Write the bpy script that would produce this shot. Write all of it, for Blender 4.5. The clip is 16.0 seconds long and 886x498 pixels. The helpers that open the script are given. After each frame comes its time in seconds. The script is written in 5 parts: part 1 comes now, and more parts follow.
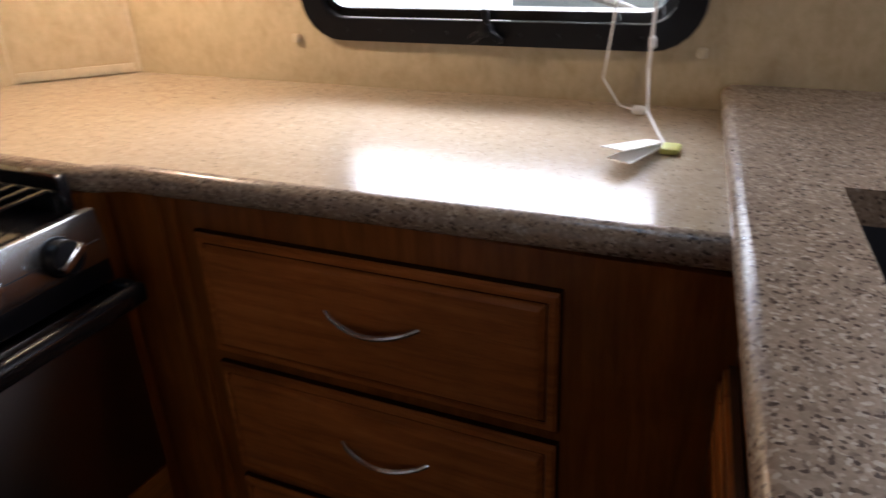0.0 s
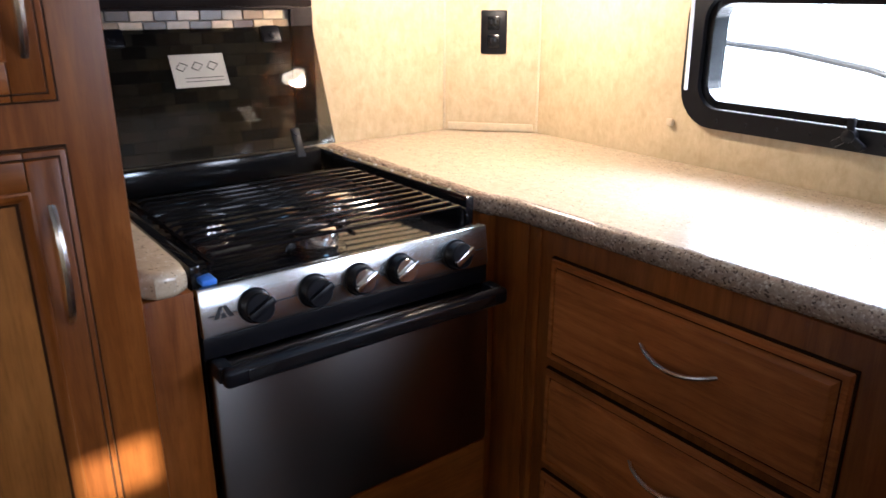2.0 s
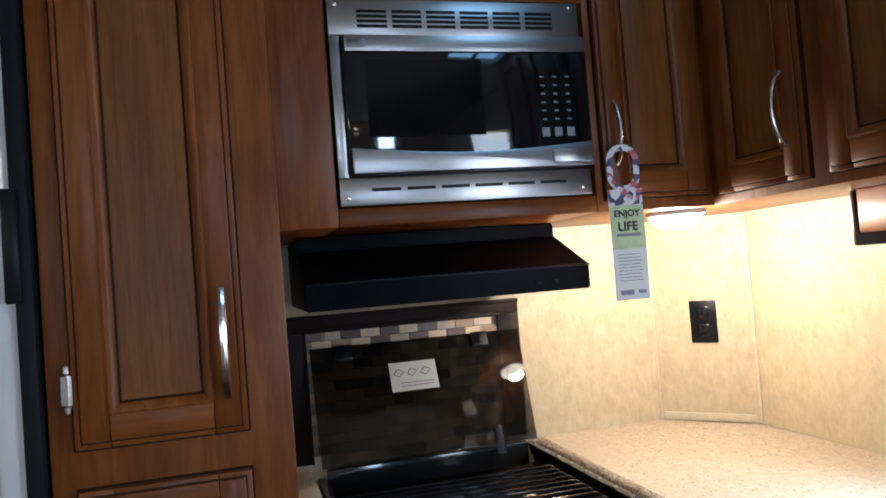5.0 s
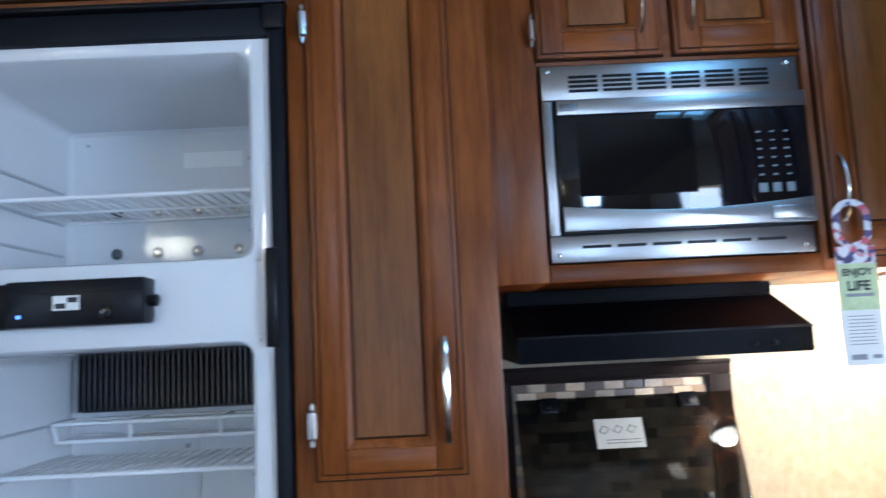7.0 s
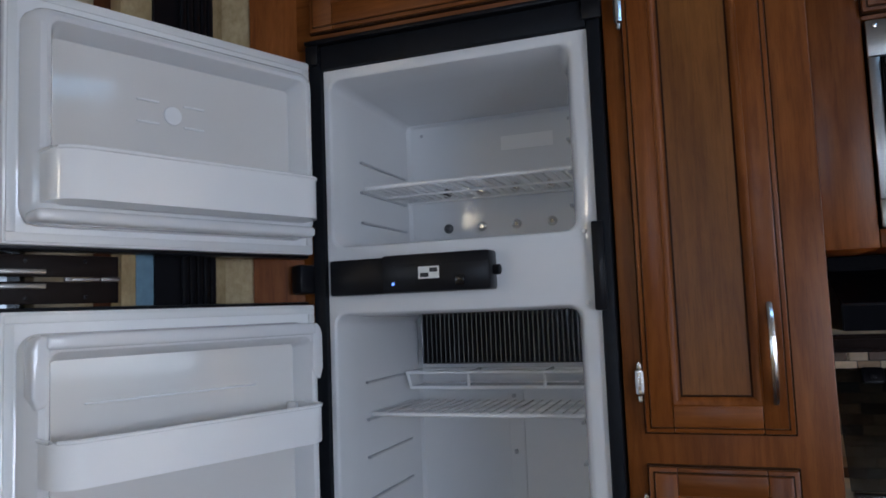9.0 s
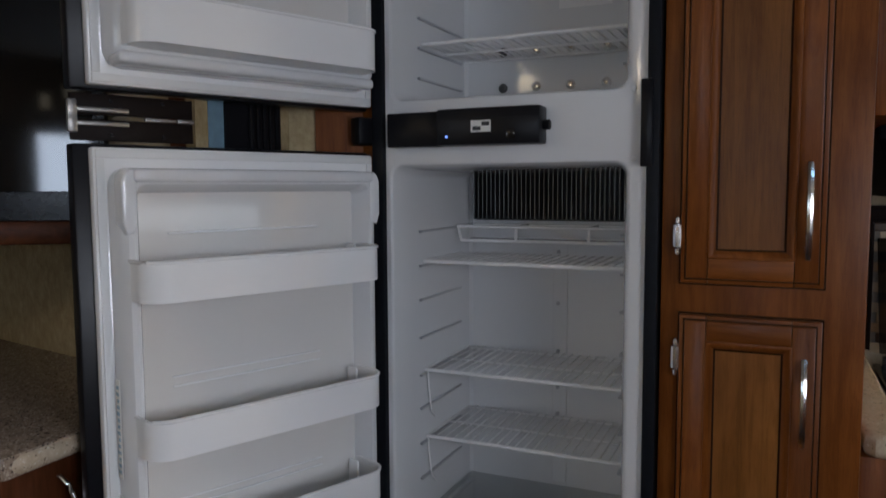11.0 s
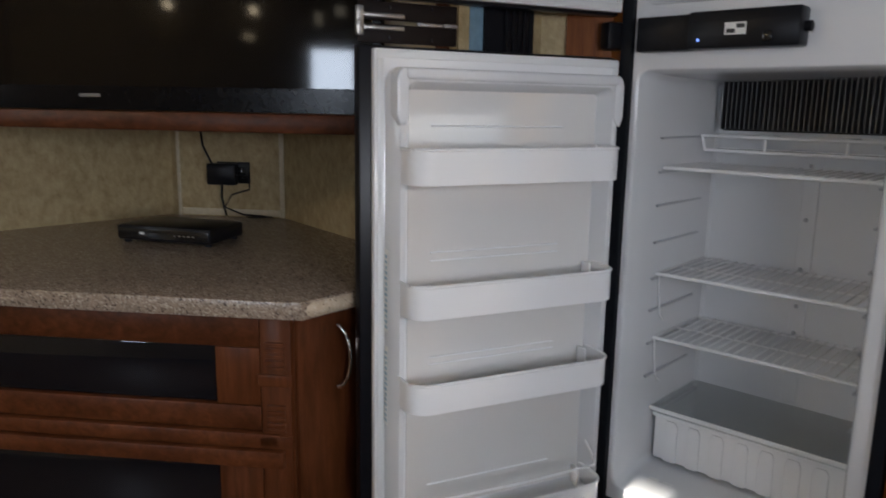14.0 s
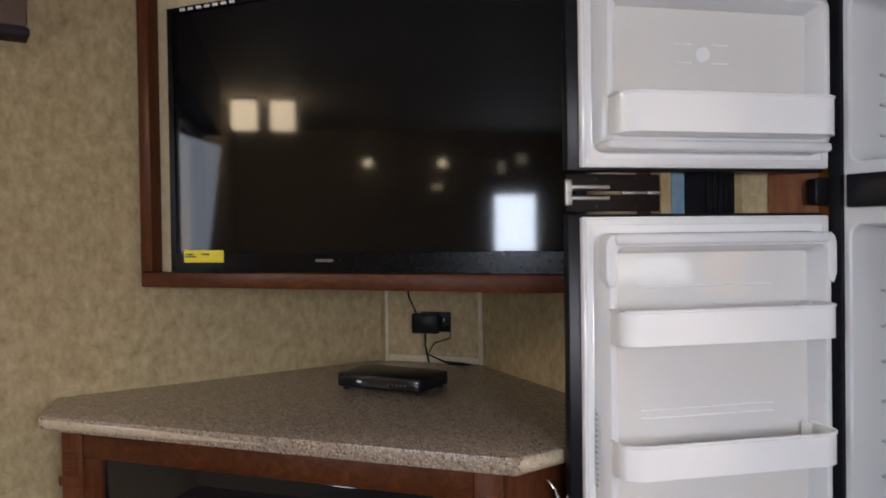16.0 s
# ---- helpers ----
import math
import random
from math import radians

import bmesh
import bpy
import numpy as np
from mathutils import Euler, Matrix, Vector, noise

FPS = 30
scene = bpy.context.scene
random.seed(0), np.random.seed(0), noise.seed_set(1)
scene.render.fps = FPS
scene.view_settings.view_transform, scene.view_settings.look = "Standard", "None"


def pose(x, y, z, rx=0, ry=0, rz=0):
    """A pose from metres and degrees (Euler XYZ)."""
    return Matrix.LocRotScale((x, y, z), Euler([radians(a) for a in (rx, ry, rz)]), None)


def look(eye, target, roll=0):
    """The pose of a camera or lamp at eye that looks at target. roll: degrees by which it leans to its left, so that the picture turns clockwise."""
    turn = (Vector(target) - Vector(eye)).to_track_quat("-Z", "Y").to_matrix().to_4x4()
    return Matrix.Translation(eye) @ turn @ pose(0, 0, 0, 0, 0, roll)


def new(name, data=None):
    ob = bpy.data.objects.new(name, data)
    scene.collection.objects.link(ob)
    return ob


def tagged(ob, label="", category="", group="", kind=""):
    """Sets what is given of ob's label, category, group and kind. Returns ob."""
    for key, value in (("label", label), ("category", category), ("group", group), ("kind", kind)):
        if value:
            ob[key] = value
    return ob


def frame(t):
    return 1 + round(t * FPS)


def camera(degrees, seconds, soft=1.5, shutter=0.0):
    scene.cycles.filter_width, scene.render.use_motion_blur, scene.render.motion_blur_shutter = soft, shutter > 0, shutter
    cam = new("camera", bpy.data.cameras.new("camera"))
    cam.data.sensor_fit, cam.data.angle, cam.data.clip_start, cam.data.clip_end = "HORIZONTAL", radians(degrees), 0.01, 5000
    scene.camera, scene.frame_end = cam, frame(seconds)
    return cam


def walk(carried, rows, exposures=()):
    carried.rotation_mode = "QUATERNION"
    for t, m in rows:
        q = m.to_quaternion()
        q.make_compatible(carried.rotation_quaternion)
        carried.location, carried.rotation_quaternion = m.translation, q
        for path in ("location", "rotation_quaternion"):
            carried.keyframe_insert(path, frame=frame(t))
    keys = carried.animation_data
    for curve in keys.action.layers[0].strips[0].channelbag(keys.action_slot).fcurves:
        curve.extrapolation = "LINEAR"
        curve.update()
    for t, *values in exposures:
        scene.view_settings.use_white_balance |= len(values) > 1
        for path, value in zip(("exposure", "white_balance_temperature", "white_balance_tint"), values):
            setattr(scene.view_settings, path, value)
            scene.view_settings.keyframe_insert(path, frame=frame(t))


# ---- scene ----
cam = camera(62.0, 16.0, 1.5, 0.4)
PATH = [
    (0, (0.08, 0.04, 1.254), (-0.7, 1.666, 0.39), -2.8),
    (0.5, (0.092, -0.029, 1.264), (-0.976, 1.457, 0.457), -1.4),
    (1, (0.138, -0.098, 1.266), (-1.139, 1.235, 0.497), 0.1),
    (1.5, (0.189, -0.133, 1.278), (-1.231, 1.075, 0.553), 0.1),
    (2, (0.234, -0.16, 1.292), (-1.277, 0.974, 0.636), 0.1),
    (2.5, (0.28, -0.173, 1.309), (-1.308, 0.882, 0.706), -0.7),
    (3, (0.298, -0.129, 1.325), (-1.367, 0.833, 0.776), -0.7),
    (3.5, (0.324, -0.06, 1.34), (-1.453, 0.773, 0.952), -1.2),
    (4, (0.354, -0.015, 1.357), (-1.5, 0.718, 1.196), -3.2),
    (6.5, (0.438, 0.013, 1.398), (-1.529, 0.281, 1.642), -2.8),
    (7, (0.449, -0.035, 1.388), (-1.536, -0.006, 1.624), -2.8),
    (7.5, (0.468, -0.066, 1.39), (-1.507, -0.267, 1.635), -3.2),
    (8, (0.504, -0.102, 1.39), (-1.433, -0.543, 1.626), -3.5),
    (8.5, (0.549, -0.114, 1.397), (-1.343, -0.719, 1.63), -2.7),
    (10.8, (0.658, -0.077, 1.355), (-1.162, -0.897, 1.231), -0.2),
    (11, (0.658, -0.075, 1.349), (-1.158, -0.895, 1.182), -0.3),
    (11.5, (0.66, -0.08, 1.329), (-1.148, -0.888, 1.043), 0.0),
    (12, (0.665, -0.077, 1.318), (-1.107, -0.915, 0.921), 0.5),
    (12.5, (0.679, -0.065, 1.302), (-1.036, -0.965, 0.804), 1.2),
    (13, (0.699, -0.048, 1.292), (-0.941, -1.046, 0.733), 1.3),
    (13.5, (0.736, -0.023, 1.297), (-0.803, -1.204, 0.81), 1.6),
    (14, (0.762, -0.023, 1.311), (-0.689, -1.346, 0.931), 1.0),
    (14.5, (0.794, -0.036, 1.33), (-0.573, -1.467, 1.042), 0.9),
    (15, (0.82, -0.035, 1.347), (-0.459, -1.559, 1.149), 0.4),
    (15.5, (0.848, -0.026, 1.364), (-0.353, -1.621, 1.249), -0.4),
    (16, (0.873, -0.011, 1.376), (-0.252, -1.664, 1.35), -0.8),
]
# seconds, stops, kelvin, tint
EXPOSURES = [(0, -0.4, 6200, 20), (0.5, -0.35, 6200, 20), (1.0, -0.05, 6000, 18), (1.5, 0.3, 5600, 20), (2.0, 0.45, 5500, 16), (3.0, 0.4, 5400, 16), (3.5, 0.2, 5400, 14), (4.0, -0.3, 5500, 12),
             (6.5, 0.85, 4650, 6), (7.0, 0.85, 4650, 6), (7.5, 0.8, 4800, 7), (8.0, 0.7, 4950, 8), (8.5, 0.3, 5200, 10),
             (10.8, -0.5, 5900, 13), (12.5, -0.4, 5950, 13), (13.5, -0.25, 6000, 13), (14.0, -0.05, 6100, 13), (15.0, 0.15, 6150, 14), (16.0, 0.5, 6200, 16)]
walk(cam, [(t, look(eye, target, roll)) for t, eye, target, roll in PATH], EXPOSURES)


# ---- light ----
world = bpy.data.worlds.new("sky")
scene.world = world
world.use_nodes = True
wn = world.node_tree.nodes
sky = wn.new("ShaderNodeTexSky")
sky.sky_type, sky.sun_disc = "NISHITA", False
sky.sun_elevation, sky.sun_rotation = radians(16), radians(90)
wn["Background"].inputs[1].default_value = 0.12
world.node_tree.links.new(sky.outputs[0], wn["Background"].inputs[0])


def lamp(name, kind, m, power, color, **more):
    data = bpy.data.lights.new(name, kind)
    data.energy, data.color = power, color
    if kind == "AREA":
        data.shape = "RECTANGLE"
        data.size, data.size_y = more["size"]
    if kind == "POINT":
        data.shadow_soft_size = more["radius"]
    if kind == "SUN":
        data.angle = radians(0.4)
    ob = new(name, data)
    ob.matrix_world = m
    return ob


WARM = (1.0, 0.79, 0.53)
lamp("sun", "SUN", look((4.96, 0, 1.422), (0, 0, 0)), 15.0, (1, 0.92, 0.76))
lamp("galley_window_light", "AREA", look((-0.42, 3.1, 2.68), (-0.42, 0.0, 2.1)), 620, (0.86, 0.94, 1.0), size=(3.6, 1.6))
# Added fill lamp in an unseen north opening, mainly for the open fridge door.
lamp("north_fill_light", "AREA", look((0.93, 1.36, 1.4), (0.4, 0.0, 1.15)), 17, (0.92, 0.95, 1.0), size=(0.9, 0.58))
lamp("lounge_window_light", "AREA", look((4.23, -0.06, 1.51), (0, -0.3, 1.4)), 19, (0.8, 0.9, 1.0), size=(0.37, 0.5))
lamp("south_window_light", "AREA", look((1.55, -2.45, 1.58), (0.6, 1.0, 1.1)), 4.5, (0.8, 0.9, 1.0), size=(0.75, 0.58))
lamp("cabinet_light_glow", "POINT", pose(-1.1, 0.985, 1.432), 18, WARM, radius=0.035)
lamp("roof_vent_light", "AREA", pose(-0.22, 0.81, 2.345), 2.6, (0.4, 0.72, 1.0), size=(0.34, 0.32))


# ---- materials ----
class Mat:
    """A node material, built up step by step."""

    def __init__(self, name, rough=0.5, metal=0.0, color=(0.5, 0.5, 0.5)):
        self.m = bpy.data.materials.new(name)
        self.m.use_nodes = True
        self.t = self.m.node_tree
        self.b = self.t.nodes["Principled BSDF"]
        self.b.inputs["Roughness"].default_value = rough
        self.b.inputs["Metallic"].default_value = metal
        self.b.inputs["Base Color"].default_value = (*color, 1)
        self.co = None

    def coords(self, scale=(1, 1, 1)):
        if self.co is None:
            self.co = self.t.nodes.new("ShaderNodeTexCoord")
        mp = self.t.nodes.new("ShaderNodeMapping")
        mp.inputs["Scale"].default_value = scale
        self.t.links.new(self.co.outputs["Object"], mp.inputs["Vector"])
        return mp.outputs[0]

    def noise(self, scale, detail=4, rough=0.55, stretch=(1, 1, 1), distort=0.0):
        n = self.t.nodes.new("ShaderNodeTexNoise")
        n.inputs["Scale"].default_value, n.inputs["Detail"].default_value = scale, detail
        n.inputs["Roughness"].default_value, n.inputs["Distortion"].default_value = rough, distort
        self.t.links.new(self.coords(stretch), n.inputs["Vector"])
        return n.outputs["Fac"]

    def cells(self, scale):
        n = self.t.nodes.new("ShaderNodeTexVoronoi")
        n.inputs["Scale"].default_value = scale
        self.t.links.new(self.coords(), n.inputs["Vector"])
        return n.outputs["Color"], n.outputs["Distance"]

    def ramp(self, fac, stops):
        r = self.t.nodes.new("ShaderNodeValToRGB")
        e = r.color_ramp.elements
        while len(e) < len(stops):
            e.new(0.5)
        for el, (p, c) in zip(e, stops):
            el.position, el.color = p, (*c, 1) if len(c) == 3 else c
        self.t.links.new(fac, r.inputs[0])
        return r.outputs[0]

    def mix(self, a, b, fac, mode="MIX"):
        n = self.t.nodes.new("ShaderNodeMix")
        n.data_type, n.blend_type = "RGBA", mode
        for sock, v in ((n.inputs[6], a), (n.inputs[7], b), (n.inputs[0], fac)):
            if isinstance(v, (int, float)):
                sock.default_value = v
            elif isinstance(v, tuple):
                sock.default_value = (*v, 1)
            else:
                self.t.links.new(v, sock)
        return n.outputs[2]

    def base(self, sock):
        self.t.links.new(sock, self.b.inputs["Base Color"])
        return self

    def rough(self, fac, lo, hi):
        n = self.t.nodes.new("ShaderNodeMapRange")
        n.inputs[3].default_value, n.inputs[4].default_value = lo, hi
        self.t.links.new(fac, n.inputs[0])
        self.t.links.new(n.outputs[0], self.b.inputs["Roughness"])
        return self

    def bump(self, fac, strength, dist=0.002):
        n = self.t.nodes.new("ShaderNodeBump")
        n.inputs["Strength"].default_value, n.inputs["Distance"].default_value = strength, dist
        self.t.links.new(fac, n.inputs["Height"])
        self.t.links.new(n.outputs[0], self.b.inputs["Normal"])
        return self

    def random_tint(self, sock, lo, hi):
        n = self.t.nodes.new("ShaderNodeObjectInfo")
        r = self.ramp(n.outputs["Random"], [(0, (lo, lo, lo)), (1, (hi, hi, hi))])
        return self.mix(sock, r, 1.0, "MULTIPLY")

    def glow(self, color, power):
        self.b.inputs["Emission Color"].default_value = (*color, 1)
        self.b.inputs["Emission Strength"].default_value = power
        return self


def wood(name, dark, mid, light, axis=2, rough=0.3):
    stretch = [6, 6, 6]
    stretch[axis] = 0.6
    w = Mat(name, rough)
    fine = w.noise(9, 5, 0.55, tuple(stretch), 0.7)
    pore_s = [60, 60, 60]
    pore_s[axis] = 4
    pore = w.noise(8, 3, 0.6, tuple(pore_s))
    blotch = w.noise(5, 5, 0.6, (1, 1, 1), 0.8)
    broad_s = [2.6, 2.6, 2.6]
    broad_s[axis] = 0.35
    broad = w.noise(2.2, 4, 0.6, tuple(broad_s), 1.2)
    c = w.mix(w.ramp(fine, [(0.25, dark), (0.5, mid), (0.78, light)]), w.ramp(broad, [(0.3, (0.62, 0.55, 0.5)), (0.7, (1.15, 1.1, 1.05))]), 0.85, "MULTIPLY")
    c = w.mix(c, w.ramp(pore, [(0.3, (0.72, 0.68, 0.64)), (0.5, (1, 1, 1))]), 0.6, "MULTIPLY")
    streak_s = [11, 11, 11]
    streak_s[axis] = 0.35
    streak = w.noise(7, 4, 0.6, tuple(streak_s), 0.5)
    c = w.mix(c, w.ramp(streak, [(0.36, (0.6, 0.55, 0.5)), (0.46, (1, 1, 1)), (0.7, (1.06, 1.06, 1.05))]), 0.4, "MULTIPLY")
    c = w.mix(c, w.ramp(blotch, [(0.3, (0.78, 0.74, 0.7)), (0.68, (1.14, 1.14, 1.12))]), 0.8, "MULTIPLY")
    c = w.random_tint(c, 0.88, 1.12)
    w.base(c).rough(fine, rough - 0.06, rough + 0.14).bump(fine, 0.12, 0.0012)
    w.b.inputs["Specular IOR Level"].default_value = 0.22
    return w.m


CHERRY = ((0.147, 0.043, 0.007), (0.207, 0.067, 0.012), (0.267, 0.096, 0.019))
WOOD = wood("cherry_wood_upright", *CHERRY)
WOOD_Y = wood("cherry_wood_along_wall", *CHERRY, axis=1)
WOOD_X = wood("cherry_wood_across", *CHERRY, axis=0)
RED = ((0.058, 0.0175, 0.0055), (0.095, 0.03, 0.0105), (0.135, 0.046, 0.0175))
RED_UP = wood("red_mahogany_upright", *RED)
RED_ALONG = wood("red_mahogany_along", *RED, axis=1, rough=0.34)
RED_X = wood("red_mahogany_across", *RED, axis=0, rough=0.34)
PANEL = wood("panel_veneer", (0.163, 0.061, 0.011), (0.21, 0.084, 0.016), (0.252, 0.108, 0.023), rough=0.36)
PANEL_X = wood("drawer_veneer", (0.205, 0.067, 0.017), (0.33, 0.113, 0.029), (0.43, 0.162, 0.045), axis=0, rough=0.36)

wp = Mat("mottled_wallpaper", 0.6)
wn1, wn2 = wp.noise(30, 8, 0.72, (1, 1, 0.75), 0.4), wp.noise(70, 5, 0.7, (1, 1, 0.45))
wp.base(wp.mix(wp.ramp(wn1, [(0.28, (0.41, 0.325, 0.2)), (0.5, (0.485, 0.4, 0.26)), (0.74, (0.55, 0.47, 0.325))]), wp.ramp(wn2, [(0.35, (0.84, 0.81, 0.76)), (0.6, (1, 1, 1))]), 0.6, "MULTIPLY")).bump(wn2, 0.15)
WALLPAPER = wp.m
# The same wallpaper in a darker, yellower tone for the television corner.
wt = Mat("toned_wallpaper", 0.65)
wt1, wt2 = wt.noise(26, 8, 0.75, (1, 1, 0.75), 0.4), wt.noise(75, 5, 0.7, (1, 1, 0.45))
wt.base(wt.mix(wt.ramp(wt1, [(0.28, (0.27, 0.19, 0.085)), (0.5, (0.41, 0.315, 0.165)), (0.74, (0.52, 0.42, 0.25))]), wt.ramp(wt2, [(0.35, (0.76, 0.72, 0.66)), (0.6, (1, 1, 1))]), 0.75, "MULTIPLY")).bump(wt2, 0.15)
WALLPAPER_TONED = wt.m

ct = Mat("speckled_countertop", 0.22)
cc, cd = ct.cells(320)
sp = ct.t.nodes.new("ShaderNodeSeparateColor")
ct.t.links.new(cc, sp.inputs[0])
speck = ct.ramp(sp.outputs[0], [(0.0, (0.2, 0.155, 0.11)), (0.03, (0.29, 0.23, 0.165)), (0.05, (0.45, 0.365, 0.27)), (0.6, (0.47, 0.385, 0.285)), (0.93, (0.485, 0.4, 0.3)), (0.98, (0.56, 0.49, 0.4))])
blot = ct.noise(48, 6, 0.7)
ct.base(ct.mix(speck, ct.ramp(blot, [(0.35, (0.8, 0.77, 0.73)), (0.62, (1.05, 1.03, 1.0))]), 0.7, "MULTIPLY")).rough(blot, 0.12, 0.2)
COUNTER = ct.m
# Countertop copy with denser specks, its dimmer tone standing in for shade.
ctb = Mat("dimmed_speckled_countertop", 0.25)
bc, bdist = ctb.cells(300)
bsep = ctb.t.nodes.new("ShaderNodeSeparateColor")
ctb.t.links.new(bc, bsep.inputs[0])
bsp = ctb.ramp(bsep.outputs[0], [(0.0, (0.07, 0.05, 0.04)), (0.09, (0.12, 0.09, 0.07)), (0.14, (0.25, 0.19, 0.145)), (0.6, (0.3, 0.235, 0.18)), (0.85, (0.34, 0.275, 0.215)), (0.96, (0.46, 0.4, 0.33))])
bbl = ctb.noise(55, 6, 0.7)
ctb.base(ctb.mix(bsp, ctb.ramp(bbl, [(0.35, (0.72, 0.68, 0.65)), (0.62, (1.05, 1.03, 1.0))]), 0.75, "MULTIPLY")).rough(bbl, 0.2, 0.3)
COUNTER_DIM = ctb.m

st = Mat("brushed_steel", 0.28, 1.0)
sn = st.noise(30, 4, 0.6, (1, 1, 24))
st.base(st.ramp(sn, [(0.3, (0.33, 0.325, 0.32)), (0.7, (0.39, 0.382, 0.374))])).rough(sn, 0.29, 0.35)
STEEL = st.m
STEEL_DARK = Mat("brushed_steel_door", 0.3, 1.0, (0.2, 0.18, 0.165))
dn = STEEL_DARK.noise(20, 4, 0.6, (30, 30, 0.6))
STEEL_DARK.rough(dn, 0.26, 0.34)
tg0 = STEEL_DARK.t.nodes.new("ShaderNodeTangent")
tg0.direction_type, tg0.axis = "RADIAL", "Z"
STEEL_DARK.t.links.new(tg0.outputs[0], STEEL_DARK.b.inputs["Tangent"])
STEEL_DARK.b.inputs["Anisotropic"].default_value = 0.8
STEEL_DARK.b.inputs["Anisotropic Rotation"].default_value = 0.25
STEEL_DARK = STEEL_DARK.m
STEEL2 = Mat("polished_steel", 0.24, 1.0, (0.62, 0.62, 0.62)).m
CHROME = Mat("satin_nickel", 0.22, 1.0, (0.78, 0.76, 0.73)).m
CAP = Mat("burner_metal", 0.16, 1.0, (0.85, 0.84, 0.82)).m


def plain(name, color, rough, metal=0.0, scale=60, spread=0.12, coat=0.0):
    p = Mat(name, rough, metal)
    n = p.noise(scale, 5, 0.6)
    p.base(p.ramp(n, [(0.3, tuple(c * (1 - spread) for c in color)), (0.7, tuple(c * (1 + spread) for c in color))])).rough(n, max(0.02, rough * 0.8), rough * 1.2)
    p.b.inputs["Coat Weight"].default_value = coat
    return p.m


BEZEL = plain("bezel_gloss", (0.003, 0.003, 0.004), 0.2)
ENAMEL = plain("black_enamel", (0.008, 0.008, 0.009), 0.12)
BLACK = plain("black_plastic", (0.007, 0.007, 0.009), 0.32)
HOODM = plain("black_hood_paint", (0.0025, 0.0025, 0.004), 0.34)
RUBBER = plain("dark_gasket", (0.009, 0.01, 0.013), 0.45)
for mt, sl in ((HOODM, 0.03), (BLACK, 0.18), (BEZEL, 0.12), (RUBBER, 0.12)):
    mt.node_tree.nodes["Principled BSDF"].inputs["Specular IOR Level"].default_value = sl
WHITE = plain("white_plastic", (0.86, 0.86, 0.86), 0.1, scale=3, spread=0.006)
WHITE2 = plain("white_liner", (0.72, 0.725, 0.735), 0.085, scale=3, spread=0.006)
for mt in (WHITE, WHITE2):
    nt = mt.node_tree
    co_, no_, bu_ = nt.nodes.new("ShaderNodeTexCoord"), nt.nodes.new("ShaderNodeTexNoise"), nt.nodes.new("ShaderNodeBump")
    no_.inputs["Scale"].default_value, no_.inputs["Detail"].default_value = 16, 3
    bu_.inputs["Strength"].default_value, bu_.inputs["Distance"].default_value = 0.12, 0.004
    nt.links.new(co_.outputs["Object"], no_.inputs["Vector"])
    nt.links.new(no_.outputs["Fac"], bu_.inputs["Height"])
    nt.links.new(bu_.outputs[0], nt.nodes["Principled BSDF"].inputs["Normal"])
# Door back toned down and warm, standing in for shade between the bins.
BACK_SHADED = plain("shaded_warm_liner", (0.7, 0.68, 0.655), 0.07, scale=3, spread=0.01)
GASKET = plain("pale_gasket", (0.74, 0.74, 0.73), 0.45, scale=4, spread=0.01)
CLEAR_TRIM = plain("pale_trim", (0.54, 0.47, 0.34), 0.3)
CREAM = plain("ceiling_vinyl", (0.4, 0.36, 0.3), 0.7, scale=30, spread=0.05)
PAPER = plain("white_paper", (0.75, 0.74, 0.7), 0.7, spread=0.03)
TAPE = plain("blue_tape", (0.05, 0.2, 0.75), 0.4)
YELLOW = plain("yellow_label", (0.75, 0.62, 0.02), 0.5)
INK = plain("black_ink", (0.02, 0.02, 0.02), 0.6)
FINS = plain("dark_fin_metal", (0.16, 0.16, 0.165), 0.35, 0.9)
SCREEN = Mat("tv_screen", 0.055, 0.0, (0.003, 0.003, 0.004)).m
SCREEN.node_tree.nodes["Principled BSDF"].inputs["Specular IOR Level"].default_value = 0.28
# Dark brown for the thin lines along door edges and panel grooves.
DARK_LINE = plain("dark_line_brown", (0.03, 0.012, 0.005), 0.6)
DARK_LINE.node_tree.nodes["Principled BSDF"].inputs["Specular IOR Level"].default_value = 0.08
FLOORM = wood("floor_vinyl", (0.05, 0.025, 0.0125), (0.085, 0.045, 0.0225), (0.11, 0.065, 0.035), axis=1, rough=0.4)


def glass(name, color, rough=0.0, alpha=1.0):
    g = Mat(name, rough, 0.0, color)
    g.b.inputs["Transmission Weight"].default_value = 1.0
    g.b.inputs["IOR"].default_value = 1.45
    return g.m


GLASS = glass("clear_glass", (0.95, 0.98, 0.98))


def tinted(name, color, alpha, rough=0.03):
    g = Mat(name, rough, 0.0, color)
    g.b.inputs["Alpha"].default_value = alpha
    return g.m


SMOKED = tinted("smoked_glass", (0.005, 0.005, 0.004), 0.62)
CRISPER = tinted("crisper_glass", (0.45, 0.5, 0.5), 0.28)
DARKGLASS = plain("black_glass", (0.006, 0.006, 0.008), 0.05)
LAMPCOVER = Mat("lit_cover", 0.4, 0, (0.9, 0.85, 0.75)).glow((1, 0.8, 0.5), 16).m
LAMPGLASS = Mat("lit_diffuser", 0.4, 0, (0.9, 0.85, 0.75)).glow((1, 0.82, 0.55), 22).m


# ---- building helpers ----
UP = Vector((0, 0, 1))


def plane(origin, right):
    """The pose of a face: x runs to the right along it, y up, z out of it."""
    r = Vector((*right, 0)).normalized()
    n = r.cross(UP)
    m = Matrix((r, UP, n)).transposed().to_4x4()
    m.translation = origin
    return m


